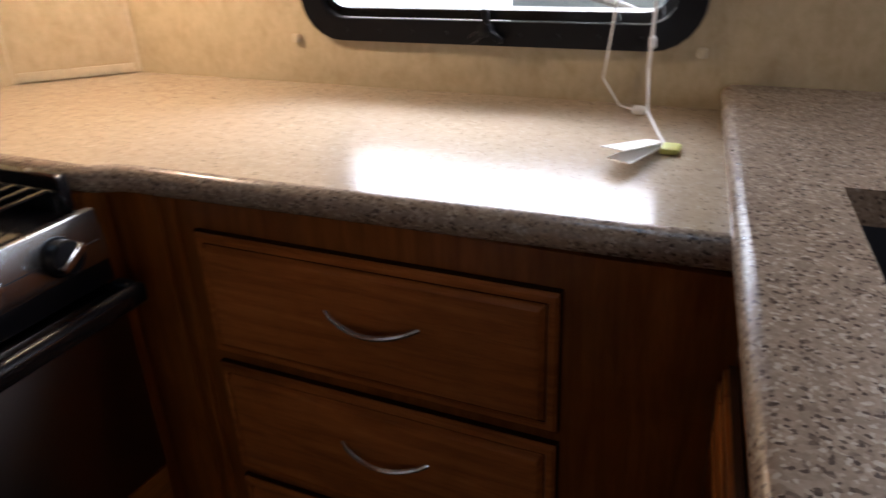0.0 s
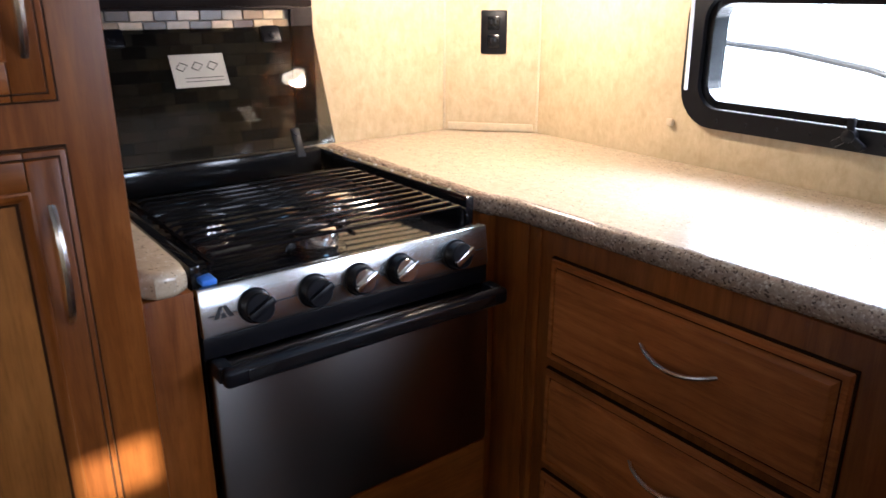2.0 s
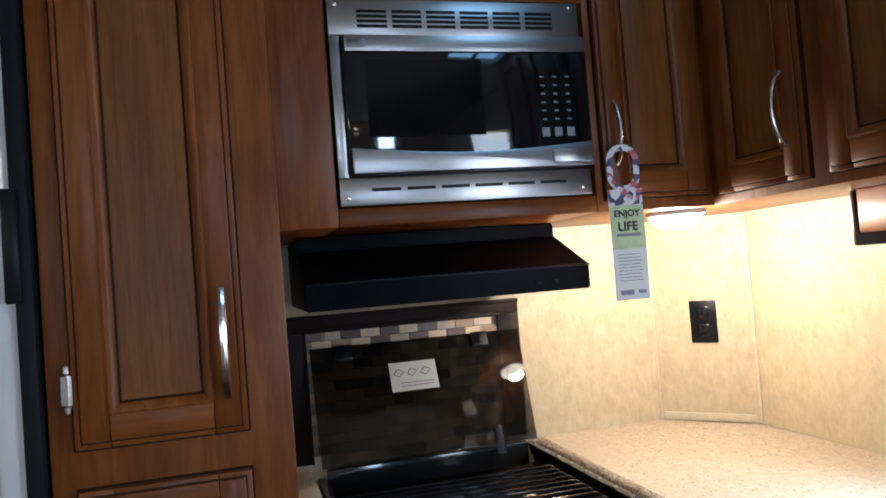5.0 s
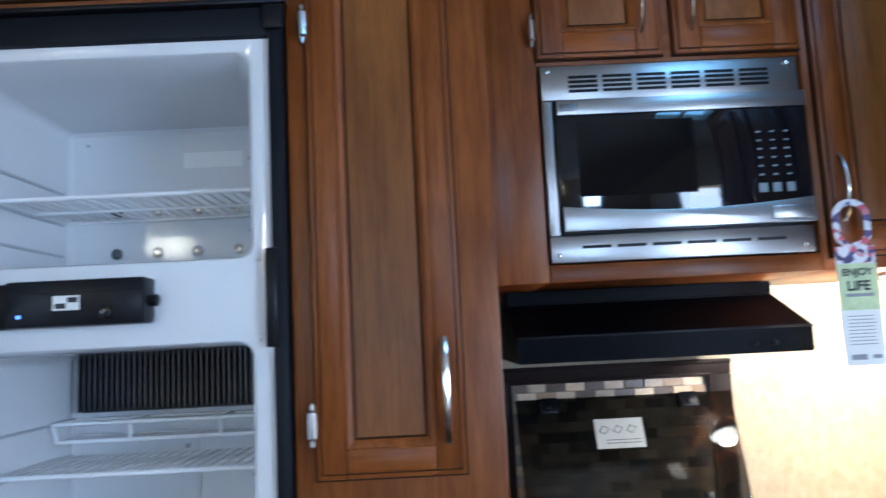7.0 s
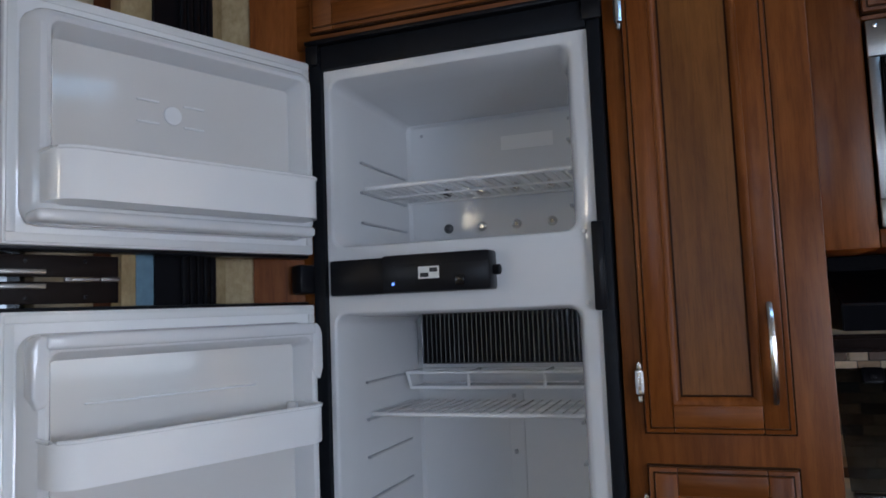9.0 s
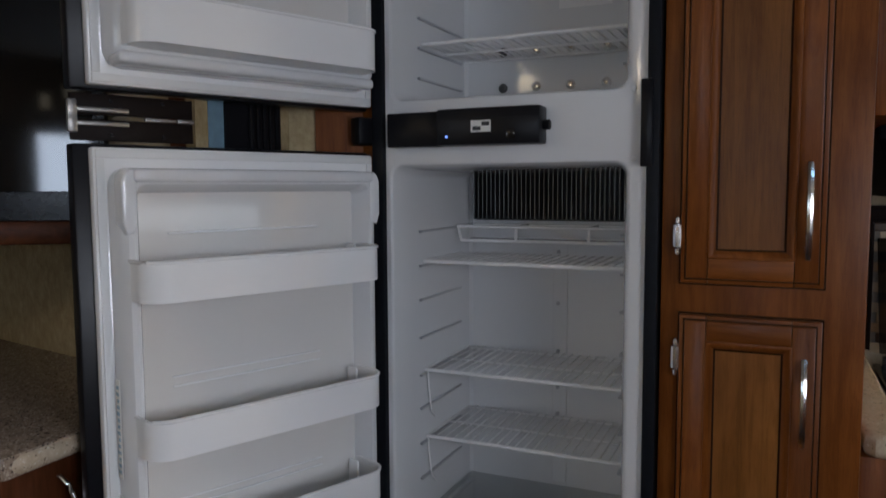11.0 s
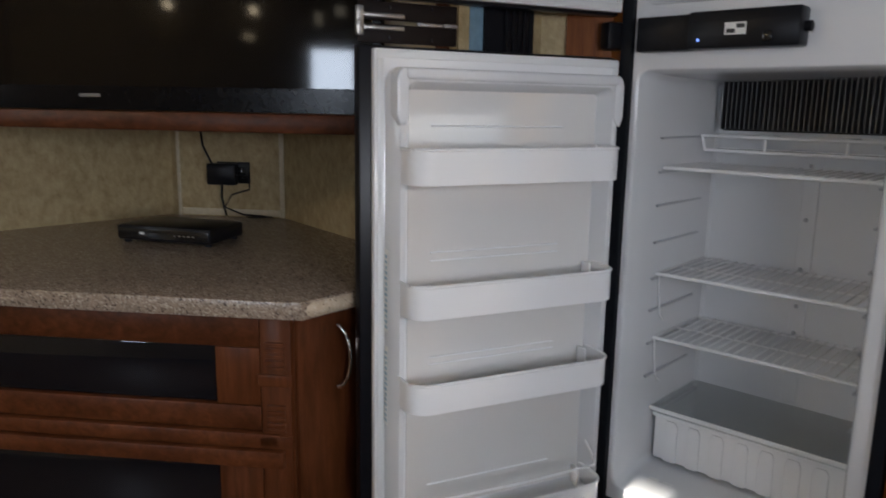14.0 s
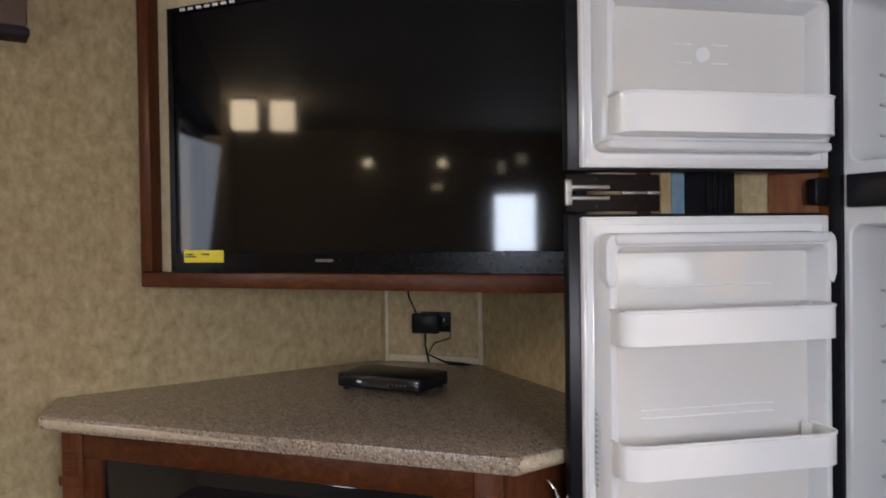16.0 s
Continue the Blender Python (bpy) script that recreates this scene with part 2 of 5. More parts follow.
def bx(bm, u0, u1, v0, v1, w0, w1, bev=0.0, seg=2):
    vs = [bm.verts.new(c) for c in ((u0, v0, w0), (u1, v0, w0), (u1, v1, w0), (u0, v1, w0), (u0, v0, w1), (u1, v0, w1), (u1, v1, w1), (u0, v1, w1))]
    fs = [bm.faces.new([vs[i] for i in q]) for q in ((3, 2, 1, 0), (4, 5, 6, 7), (0, 1, 5, 4), (1, 2, 6, 5), (2, 3, 7, 6), (3, 0, 4, 7))]
    if bev:
        es = list({e for f in fs for e in f.edges})
        bmesh.ops.bevel(bm, geom=es, offset=bev, segments=seg, affect="EDGES", profile=0.5)
    return bm


def prism(bm, pts, z0, z1, bev=0.0, seg=3, only=None):
    """An upright prism over the outline pts, its top and bottom rims rounded."""
    lo = [bm.verts.new((x, y, z0)) for x, y in pts]
    hi = [bm.verts.new((x, y, z1)) for x, y in pts]
    n = len(pts)
    top, bot = bm.faces.new(hi), bm.faces.new(lo[::-1])
    for i in range(n):
        bm.faces.new((lo[i], lo[(i + 1) % n], hi[(i + 1) % n], hi[i]))
    bmesh.ops.recalc_face_normals(bm, faces=bm.faces[:])
    if bev:
        es = [e for i in (only if only is not None else range(n)) for e in (bm.edges.get((hi[i], hi[(i + 1) % n])), bm.edges.get((lo[i], lo[(i + 1) % n])))]
        bmesh.ops.bevel(bm, geom=es, offset=bev, segments=seg, affect="EDGES", profile=0.5)
    return bm


def tube(bm, pts, r, n=8, closed=False):
    pts = [Vector(p) for p in pts]
    rings = []
    for i, p in enumerate(pts):
        a = pts[i - 1] if i or closed else p
        b = pts[(i + 1) % len(pts)] if i < len(pts) - 1 or closed else p
        d = (b - a).normalized()
        s = d.cross(UP if abs(d.z) < 0.9 else Vector((1, 0, 0))).normalized()
        t = d.cross(s)
        rings.append([bm.verts.new(p + r * (math.cos(k * 2 * math.pi / n) * s + math.sin(k * 2 * math.pi / n) * t)) for k in range(n)])
    for i in range(len(rings) - (0 if closed else 1)):
        a, b = rings[i], rings[(i + 1) % len(rings)]
        for k in range(n):
            bm.faces.new((a[k], a[(k + 1) % n], b[(k + 1) % n], b[k]))
    if not closed:
        bm.faces.new(rings[0][::-1]), bm.faces.new(rings[-1])
    return bm


def lathe(bm, profile, n=24, at=(0, 0, 0), m=None):
    """Turned round the local z axis; profile is (radius, height) from bottom to top."""
    rings = []
    m = m or Matrix.Identity(4)
    for r, h in profile:
        rings.append([bm.verts.new(m @ Vector((at[0] + r * math.cos(k * 2 * math.pi / n), at[1] + r * math.sin(k * 2 * math.pi / n), at[2] + h))) for k in range(n)])
    for a, b in zip(rings, rings[1:]):
        for k in range(n):
            bm.faces.new((a[k], a[(k + 1) % n], b[(k + 1) % n], b[k]))
    bm.faces.new(rings[0][::-1]), bm.faces.new(rings[-1])
    return bm


BASES = {}


def mesh_object(name, bm, material, m=None):
    if m is not None:
        bm.transform(m)
    bmesh.ops.recalc_face_normals(bm, faces=bm.faces[:])
    data = bpy.data.meshes.new(name)
    bm.to_mesh(data)
    bm.free()
    data.materials.append(material)
    data.polygons.foreach_set("use_smooth", [True] * len(data.polygons))
    data.set_sharp_from_angle(angle=radians(32))
    return new(name, data)


def adopt(ob, parent):
    ob.parent = parent
    ob.matrix_parent_inverse = BASES.get(parent.name, Matrix.Identity(4)).inverted()
    return ob


def part(name, bm, material, parent, label="", m=None):
    ob = adopt(mesh_object(name, bm, material, m), parent)
    return tagged(ob, label)


def thing(name, base, label, category, group="", kind=""):
    ob = new(name)
    ob.empty_display_size = 0.05
    ob.location = base
    BASES[ob.name] = Matrix.Translation(base)
    return tagged(ob, label, category, group, kind)


def single(name, bm, material, label, category, kind="", m=None, group=""):
    return tagged(mesh_object(name, bm, material, m), label, category, group, kind)


def B():
    return bmesh.new()


def arc_handle(bm, p0, p1, out, bow, sag=(0, 0, 0), r=0.0045):
    """A bowed bar pull from p0 to p1."""
    p0, p1, out, sag = Vector(p0), Vector(p1), Vector(out), Vector(sag)
    pts = [p0 - out * 0.004]
    for k in range(11):
        s = k / 10
        h = math.sin(math.pi * s) ** 0.6
        pts.append(p0.lerp(p1, s) + out * bow * h + sag * math.sin(math.pi * s))
    pts.append(p1 - out * 0.004)
    return tube(bm, pts, r, 8)


def framed_door(parent, m, w, h, stile=0.05, raised=False, drawer=False, thick=0.019, mats=(None, None)):
    """A cabinet door on the face m: mitred frame, sloping moulding and panel."""
    frame_mat, panel_mat = mats[0] or WOOD, mats[1] or PANEL
    bm = B()
    if drawer:
        bx(bm, 0, w, 0, h, 0.001, thick - 0.007, 0.002)
        rings = []
        for a, d in ((0.0015, thick - 0.0072), (0.004, thick - 0.0035), (0.0125, thick - 0.003), (0.014, thick - 0.0065), (0.0165, thick - 0.0065), (0.022, thick + 0.0012), (0.0235, thick + 0.0036), (0.026, thick + 0.004)):
            rings.append([bm.verts.new(c) for c in ((a, a, d), (w - a, a, d), (w - a, h - a, d), (a, h - a, d))])
        for lo, hi in zip(rings, rings[1:]):
            for k in range(4):
                bm.faces.new((lo[k], lo[(k + 1) % 4], hi[(k + 1) % 4], hi[k]))
        bm.faces.new(rings[-1])
        front = part("drawer_front", bm, PANEL_X, parent, "", m)
        bm = B()
        for a, b, lo, hi in ((-0.002, 0.001, 0.0006, 0.009), (0.0142, 0.0162, thick - 0.0068, thick - 0.006)):
            bx(bm, a, w - a, a, b, lo, hi), bx(bm, a, w - a, h - b, h - a, lo, hi)
            bx(bm, a, b, b + 0.0001, h - b - 0.0001, lo, hi), bx(bm, w - b, w - a, b + 0.0001, h - b - 0.0001, lo, hi)
        part("edge_line", bm, DARK_LINE, front, "", m)
        return front
    across = mats[0] or (WOOD_X if abs(m[0][0]) > abs(m[1][0]) else WOOD_Y)
    door = part("door", bx(bm, 0.003, w - 0.003, 0.003, h - 0.003, 0.001, 0.006), frame_mat, parent, "", m)
    # stiles and rails, each with a lower outer lip and a proud face
    lip, low = 0.0095, thick - 0.0045
    for u0, u1, a, b in ((0, stile, lip, 0), (w - stile, w, 0, lip)):
        bm = bx(B(), u0, u1, 0, h, 0.0061, low, 0.0025)
        bx(bm, u0 + a, u1 - b, lip, h - lip, low - 0.003, thick, 0.0025)
        part("stile", bm, frame_mat, door, "", m)
    for v0, v1, a, b in ((0, stile, lip, 0), (h - stile, h, 0, lip)):
        bm = bx(B(), stile + 0.0004, w - stile - 0.0004, v0, v1, 0.0061, low, 0.0025)
        bx(bm, stile + 0.0004, w - stile - 0.0004, v0 + a, v1 - b, low - 0.003, thick - 0.0003, 0.0025)
        part("rail", bm, across, door, "", m)
    bm = B()
    for a, b, lo, hi in ((-0.0028, 0.0004, 0.0006, 0.0085), (lip - 0.0022, lip + 0.0004, low - 0.0005, low + 0.0009)):
        bx(bm, a, w - a, a, b, lo, hi), bx(bm, a, w - a, h - b, h - a, lo, hi)
        bx(bm, a, b, b + 0.0001, h - b - 0.0001, lo, hi), bx(bm, w - b, w - a, b + 0.0001, h - b - 0.0001, lo, hi)
    part("edge_line", bm, DARK_LINE, door, "", m)

    def rings(steps, cap):
        bm = B()
        loops = []
        for ins, d in steps:
            a = stile + ins
            loops.append([bm.verts.new(c) for c in ((a, a, d), (w - a, a, d), (w - a, h - a, d), (a, h - a, d))])
        for a, b in zip(loops, loops[1:]):
            for k in range(4):
                bm.faces.new((a[k], a[(k + 1) % 4], b[(k + 1) % 4], b[k]))
        if cap:
            bm.faces.new(loops[-1])
        return bm

    part("moulding", rings([(-0.002, thick - 0.004), (-0.001, thick + 0.0016), (0.002, thick + 0.0026), (0.005, thick + 0.0014), (0.0135, thick - 0.0085), (0.0135, 0.007)], False), frame_mat, door, "", m)
    part("groove_line", rings([(0.0132, thick - 0.0075), (0.0168, thick - 0.0092), (0.0168, 0.007)], False), DARK_LINE, door, "", m)
    flat = [(0.0, 0.0065), (0.0, 0.0066), (0.0165, 0.0066), (0.0166, thick - 0.01)]
    part("panel", rings(flat + [(0.04, thick - 0.002), (0.042, thick - 0.0015)] if raised else flat, True), panel_mat, door, "", m)
    return door


def hinge(parent, m, u, v):
    bm = B()
    lathe(bm, [(0.001, -0.036), (0.004, -0.033), (0.0045, -0.024), (0.0085, -0.02), (0.009, 0.0), (0.0085, 0.02), (0.0045, 0.024), (0.004, 0.033), (0.001, 0.036)], 10, m=m @ pose(u, v, 0.012, -90))
    part("hinge", bm, CHROME, parent, "nickel hinge")


# ---- the room ----
X0, X1, Y0, Y1, ZC = -1.49, 4.2, -2.42, 1.316, 2.3
T = 0.06
single("floor", bx(B(), X0 - T, X1 + T, Y0 - T, Y1 + T, -0.05, 0), FLOORM, "brown wood-look vinyl floor", "floor", "structure")
VX0, VX1, VY0, VY1 = -0.4, -0.04, 0.64, 0.975
bm = B()
for q in ((X0 - T, VX0, Y0 - T, Y1 + T), (VX1, X1 + T, Y0 - T, Y1 + T), (VX0, VX1, Y0 - T, VY0), (VX0, VX1, VY1, Y1 + T)):
    bx(bm, *q, ZC, ZC + 0.05)
single("ceiling", bm, CREAM, "pale vinyl ceiling with a square roof vent", "ceiling", "structure")
# Unseen sides and cover, added to stop sun leaking through the vent opening.
bm = B()
for q in ((VX0 - 0.03, VX0 - 0.002, VY0 - 0.03, VY1 + 0.03), (VX1 + 0.002, VX1 + 0.03, VY0 - 0.03, VY1 + 0.03), (VX0 - 0.001, VX1 + 0.001, VY0 - 0.03, VY0 - 0.002), (VX0 - 0.001, VX1 + 0.001, VY1 + 0.002, VY1 + 0.03)):
    bx(bm, *q, ZC + 0.051, ZC + 0.13)
bx(bm, VX0 - 0.03, VX1 + 0.03, VY0 - 0.03, VY1 + 0.03, ZC + 0.131, ZC + 0.14)
bx(bm, VX0 - 0.001, VX1 + 0.001, 0.8, 0.82, ZC + 0.012, ZC + 0.03)
single("roof_vent_sun_shield", bm, CREAM, "added box over the roof vent that blocks the sun, with a crank bar", "vent", "structure")
single("wall_west", bx(B(), X0 - T, X0, Y0 - T, Y1 + T, 0, ZC), WALLPAPER, "mottled beige papered wall behind the range", "wall", "structure")


def wall_with_holes(name, m, length, holes, label, paper=WALLPAPER):
    """A wall along x of the face m, thickness behind it, with openings (u0, u1, v0, v1)."""
    bm = B()
    u = 0
    for u0, u1, v0, v1 in holes:
        bx(bm, u, u0, 0, ZC, -T, 0)
        bx(bm, u0, u1, 0, v0, -T, 0)
        bx(bm, u0, u1, v1, ZC, -T, 0)
        u = u1
    bx(bm, u, length, 0, ZC, -T, 0)
    return single(name, bm, paper, label, "wall", "structure", m)


NORTH = plane((X0, Y1, 0), (1, 0))
WIN = (0.682, 1.445, 1.007, 1.333)
# The second opening is unseen, cut only for the north fill lamp.
wall_with_holes("wall_north", NORTH, X1 - X0, [(WIN[0] + 0.03, WIN[1] - 0.03, WIN[2] + 0.03, WIN[3] - 0.03), (1.95, 2.9, 1.08, 1.72)], "mottled beige papered wall with the galley window")
SOUTH = plane((X1, Y0, 0), (-1, 0))
wall_with_holes("wall_south", SOUTH, X1 - X0, [(2.25, 3.05, 1.25, 1.9)], "mottled tan papered wall beside the television", WALLPAPER_TONED)
ws = thing("window_2", (1.55, Y0, 1.25), "dark-framed window in the tan papered wall", "window", kind="structure")
for q in ((2.22, 2.26, 1.22, 1.93), (3.04, 3.08, 1.22, 1.93), (2.2605, 3.0395, 1.22, 1.26), (2.2605, 3.0395, 1.89, 1.93)):
    part("window_frame", bx(B(), *q, 0.0005, 0.016, 0.004), BLACK, ws, "", SOUTH)
part("pane", bx(B(), 2.2505, 3.0495, 1.2505, 1.8995, -0.04, -0.036), GLASS, ws, "", SOUTH).visible_shadow = False
EAST = plane((X1, Y1, 0), (0, -1))
bm = B()
bx(bm, 0, 1.196, 0, 1.77, -T, 0), bx(bm, 1.566, Y1 - Y0, 0, 1.77, -T, 0), bx(bm, 1.196, 1.566, 0, 1.25, -T, 0)
u = 0
# Three added slots shape the sun patches on pantry and refrigerator.
for u0, u1, v0, v1 in ((1.256, 1.361, 2.03, 2.12), (1.456, 1.531, 1.945, 2.06), (2.016, 2.115, 1.8, 1.86)):
    bx(bm, u, u0, 1.77, ZC, -T, 0), bx(bm, u0, u1, 1.77, v0, -T, 0), bx(bm, u0, u1, v1, ZC, -T, 0)
    u = u1
bx(bm, u, Y1 - Y0, 1.77, ZC, -T, 0)
single("wall_east", bm, WALLPAPER, "mottled beige papered wall with a narrow window and added sun slots", "wall", "structure", EAST)
# Added board that keeps direct sun out of the lounge window.
single("sun_board_east", bx(B(), 4.4, 4.42, -0.9, 1.8, 0.6, 1.79), plain("pale_outside", (0.6, 0.65, 0.7), 0.9), "unseen pale board outside the lounge window, blocking the sun", "backdrop", "structure")
# chamfered corner panel with pale edge strips, between range wall and window wall
C0, C1 = Vector((-1.49, 1.135, 0)), Vector((-1.285, 1.316, 0))
CORNER = plane(C0, (C1 - C0).xy)
CW = (C1 - C0).length
single("wall_corner", prism(B(), [(C0.x, C0.y), (C1.x, C1.y), (-1.489, 1.315)], 0, ZC), WALLPAPER, "papered corner panel", "wall", "structure")
for nm, q in (("trim_1", (0.0, 0.006, 0.915, 1.48, 0.0005, 0.003)), ("trim_2", (CW - 0.006, CW, 0.915, 1.48, 0.0005, 0.003)), ("trim_3", (0.014, CW - 0.014, 0.918, 0.938, 0.0005, 0.006))):
    single(nm, bx(B(), *q, 0.001), CLEAR_TRIM, "pale plastic edge strip on the corner panel", "trim", "structure", CORNER)

# ---- galley: counter, drawers, range ----
ctop = thing("countertop", (-0.6, 1.0, 0.872), "speckled tan countertop with rounded front edge", "countertop")
COUNTER_OUT = [(-1.488, 0.765), (-0.875, 0.765), (-0.845, 0.767), (-0.82, 0.778), (-0.785, 0.787), (0.098, 0.813), (0.05, 1.314), (-1.284, 1.314), (-1.488, 1.134)]
part("slab", prism(B(), COUNTER_OUT, 0.873, 0.915), COUNTER, ctop)
EDGE = [(-1.486, 0.764), (-0.878, 0.764), (-0.858, 0.7645), (-0.842, 0.768), (-0.825, 0.776), (-0.805, 0.784), (-0.78, 0.787), (0.096, 0.814)]
# The edge takes the dim copy in place of its own shade.
part("front_edge", tube(B(), [(x, y, 0.8938) for x, y in EDGE], 0.0216, 16), COUNTER_DIM, ctop, "speckled rounded front edge, toned dark for shade")
DF = plane((-0.86, 0.80, 0), (1, 0))
dc = thing("drawer_cabinet", (-0.4, 1.0, 0), "cherry wood base cabinet with three drawers", "cabinet")
part("body", bx(B(), 0, 0.935, 0.09, 0.87, -0.45, 0, 0.002), WOOD, dc, "", DF)
part("toe_kick", bx(B(), 0, 0.90, 0.0, 0.09, -0.45, -0.06), BLACK, dc, "dark toe kick", DF)
part("stile", bx(B(), 0.0, 0.1, 0.1, 0.87, 0.0005, 0.004, 0.001), WOOD, dc, "", DF)
part("stile", bx(B(), 0.115, 0.135, 0.1, 0.87, 0.0005, 0.006, 0.002), WOOD, dc, "", DF)
for v0, v1 in ((0.612, 0.82), (0.372, 0.588), (0.14, 0.348)):
    fr = framed_door(dc, DF @ pose(0.172, v0, 0), 0.56, v1 - v0, drawer=True)
    zc = v1 - 0.085
    part("handle", arc_handle(B(), (0.397, zc, 0.019), (0.545, zc, 0.019), (0, 0, 1), 0.022, (0, -0.016, 0)), CHROME, fr, "satin nickel bow handle", DF)

SINK_OUT = [(-0.014, 1.314), (0.107, 0.31), (0.127, 0.27), (0.172, 0.255), (0.78, 0.255), (0.78, 1.314)]
HOLE = [(0.152, 0.875), (0.2, 0.45), (0.6, 0.45), (0.6, 0.875)]
sc = thing("sink_cabinet", (0.4, 0.8, 0), "cherry wood sink cabinet beside the drawers", "cabinet")
part("body", prism(B(), [(0.015, 1.312), (0.135, 0.3), (0.74, 0.3), (0.74, 1.312)], 0.06, 0.7), WOOD, sc)
for q in ([(0.015, 1.312), (0.135, 0.3), (0.15, 0.3), (0.03, 1.312)], [(0.16, 0.3), (0.74, 0.3), (0.74, 0.315), (0.16, 0.315)]):
    part("side_panel", prism(B(), q, 0.702, 0.91), WOOD, sc)
SF = plane((0.031, 1.16, 0), (0.118, -1.012))
fd = framed_door(sc, SF @ pose(0.4, 0.16, 0), 0.34, 0.62)
part("handle", arc_handle(B(), (0.68, 0.6, 0.019), (0.68, 0.73, 0.019), (0, 0, 1), 0.024), CHROME, fd, "nickel handle", SF)
bm = B()
top = []
for z in (0.917, 0.958):
    o = [bm.verts.new((x, y, z)) for x, y in SINK_OUT]
    h = [bm.verts.new((x, y, z)) for x, y in HOLE]
    eo = [bm.edges.new((o[i], o[(i + 1) % len(o)])) for i in range(len(o))]
    eh = [bm.edges.new((h[i], h[(i + 1) % 4])) for i in range(4)]
    bmesh.ops.triangle_fill(bm, edges=eo + eh, use_beauty=True)
    top.append((o, h))
(o0, h0), (o1, h1) = top
for lo, hi in ((o0, o1), (h0, h1)):
    for i in range(len(lo)):
        j = (i + 1) % len(lo)
        bm.faces.new((lo[i], lo[j], hi[j], hi[i]))
es = [bm.edges.get((r[i], r[i + 1])) for r in (o0, o1) for i in range(4)]
bmesh.ops.bevel(bm, geom=[e for e in es if e], offset=0.016, segments=4, affect="EDGES", profile=0.5)
# Dim copy again, for a top that the cabinet lamp leaves unlit.
single("sink_countertop", bm, COUNTER_DIM, "speckled raised countertop round the sink, toned dark for dim light", "countertop")
SINKM = plain("dark_sink_composite", (0.02, 0.025, 0.035), 0.35)
sk = thing("sink", (0.4, 0.7, 0.72), "dark recessed sink in the raised counter", "sink")
for nm, q in (("bottom", (0.16, 0.61, 0.44, 0.885, 0.75, 0.755)), ("side", (0.604, 0.61, 0.44, 0.885, 0.756, 0.94)), ("side", (0.16, 0.603, 0.877, 0.885, 0.756, 0.94)), ("side", (0.2, 0.603, 0.44, 0.448, 0.756, 0.94))):
    part(nm, bx(B(), *q), SINKM, sk)

# small counter strip between range and pantry
single("counter_strip", prism(B(), [(-1.488, 0.075), (-0.83, 0.075), (-0.80, 0.078), (-0.785, 0.095), (-0.785, 0.125), (-0.80, 0.145), (-0.83, 0.15), (-1.488, 0.15)], 0.872, 0.915, 0.015, 4, [1, 2, 3, 4, 5, 6]), COUNTER, "narrow speckled counter end beside the range", "countertop")
single("filler_cabinet", bx(B(), -1.48, -0.8, 0.072, 0.152, 0.0, 0.871, 0.002), WOOD, "narrow cherry wood filler beside the range", "cabinet")
single("corner_filler", bx(B(), -1.48, -0.862, 0.752, 0.80, 0.0, 0.871, 0.002), WOOD, "cherry wood filler between range and drawers", "cabinet")

RY0, RY1 = 0.158, 0.738
rg = thing("range", (-1.1, 0.44, 0), "black and stainless gas range with open smoked glass lid", "range")
RF = plane((-0.8, RY0, 0), (0, 1))
RW = RY1 - RY0 - 0.012
part("body", bx(B(), 0.004, RW - 0.004, 0.1, 0.845, -0.64, -0.02, 0.003), BLACK, rg, "", RF)
# cooktop pan with raised rim
part("cooktop", bx(B(), 0, RW, 0.846, 0.86, -0.66, -0.01, 0.003), ENAMEL, rg, "glossy black enamel cooktop", RF)
for q in ((RW - 0.02, RW, 0.861, 0.918, -0.66, -0.045), (0, 0.02, 0.861, 0.9, -0.66, -0.03), (0.021, RW - 0.021, 0.861, 0.922, -0.66, -0.635)):
    part("rim", bx(B(), *q, 0.004), ENAMEL, rg, "", RF)

for k in range(8):
    part("screw", tube(B(), [(RW - 0.012, 0.9182, -0.6 + k * 0.07), (RW - 0.012, 0.921, -0.6 + k * 0.07)], 0.004, 6), STEEL, rg, "", RF)
BURNERS = ((0.25, -0.1), (0.385, -0.29), (0.115, -0.285))
for u, w in BURNERS:
    bm = B()
    lathe(bm, [(0.055, 0.861), (0.052, 0.864), (0.03, 0.866)], 28, m=RF @ pose(u, 0, w, -90) )
    part("burner_bowl", bm, ENAMEL, rg)
    bm = B()
    lathe(bm, [(0.036, 0.866), (0.04, 0.872), (0.04, 0.888), (0.043, 0.89), (0.043, 0.896), (0.034, 0.9), (0.004, 0.901)], 28, m=RF @ pose(u, 0, w, -90))
    part("burner", bm, CAP, rg, "shiny metal burner cap")
bm = B()
for k in range(13):
    w = -0.44 + k * 0.0335
    tube(bm, [(0.03, 0.895, w), (0.045, 0.906, w), (RW - 0.045, 0.906, w), (RW - 0.03, 0.895, w)], 0.0032, 6)
for u in (0.035, 0.285, RW - 0.035):
    tube(bm, [(u, 0.9, -0.46), (u, 0.9, -0.025)], 0.0042, 6)
for u in (0.035, RW - 0.035):
    for w in (-0.45, -0.04):
        tube(bm, [(u, 0.86, w), (u, 0.9, w)], 0.004, 6)
part("grate", bm, ENAMEL, rg, "black wire grate", RF)
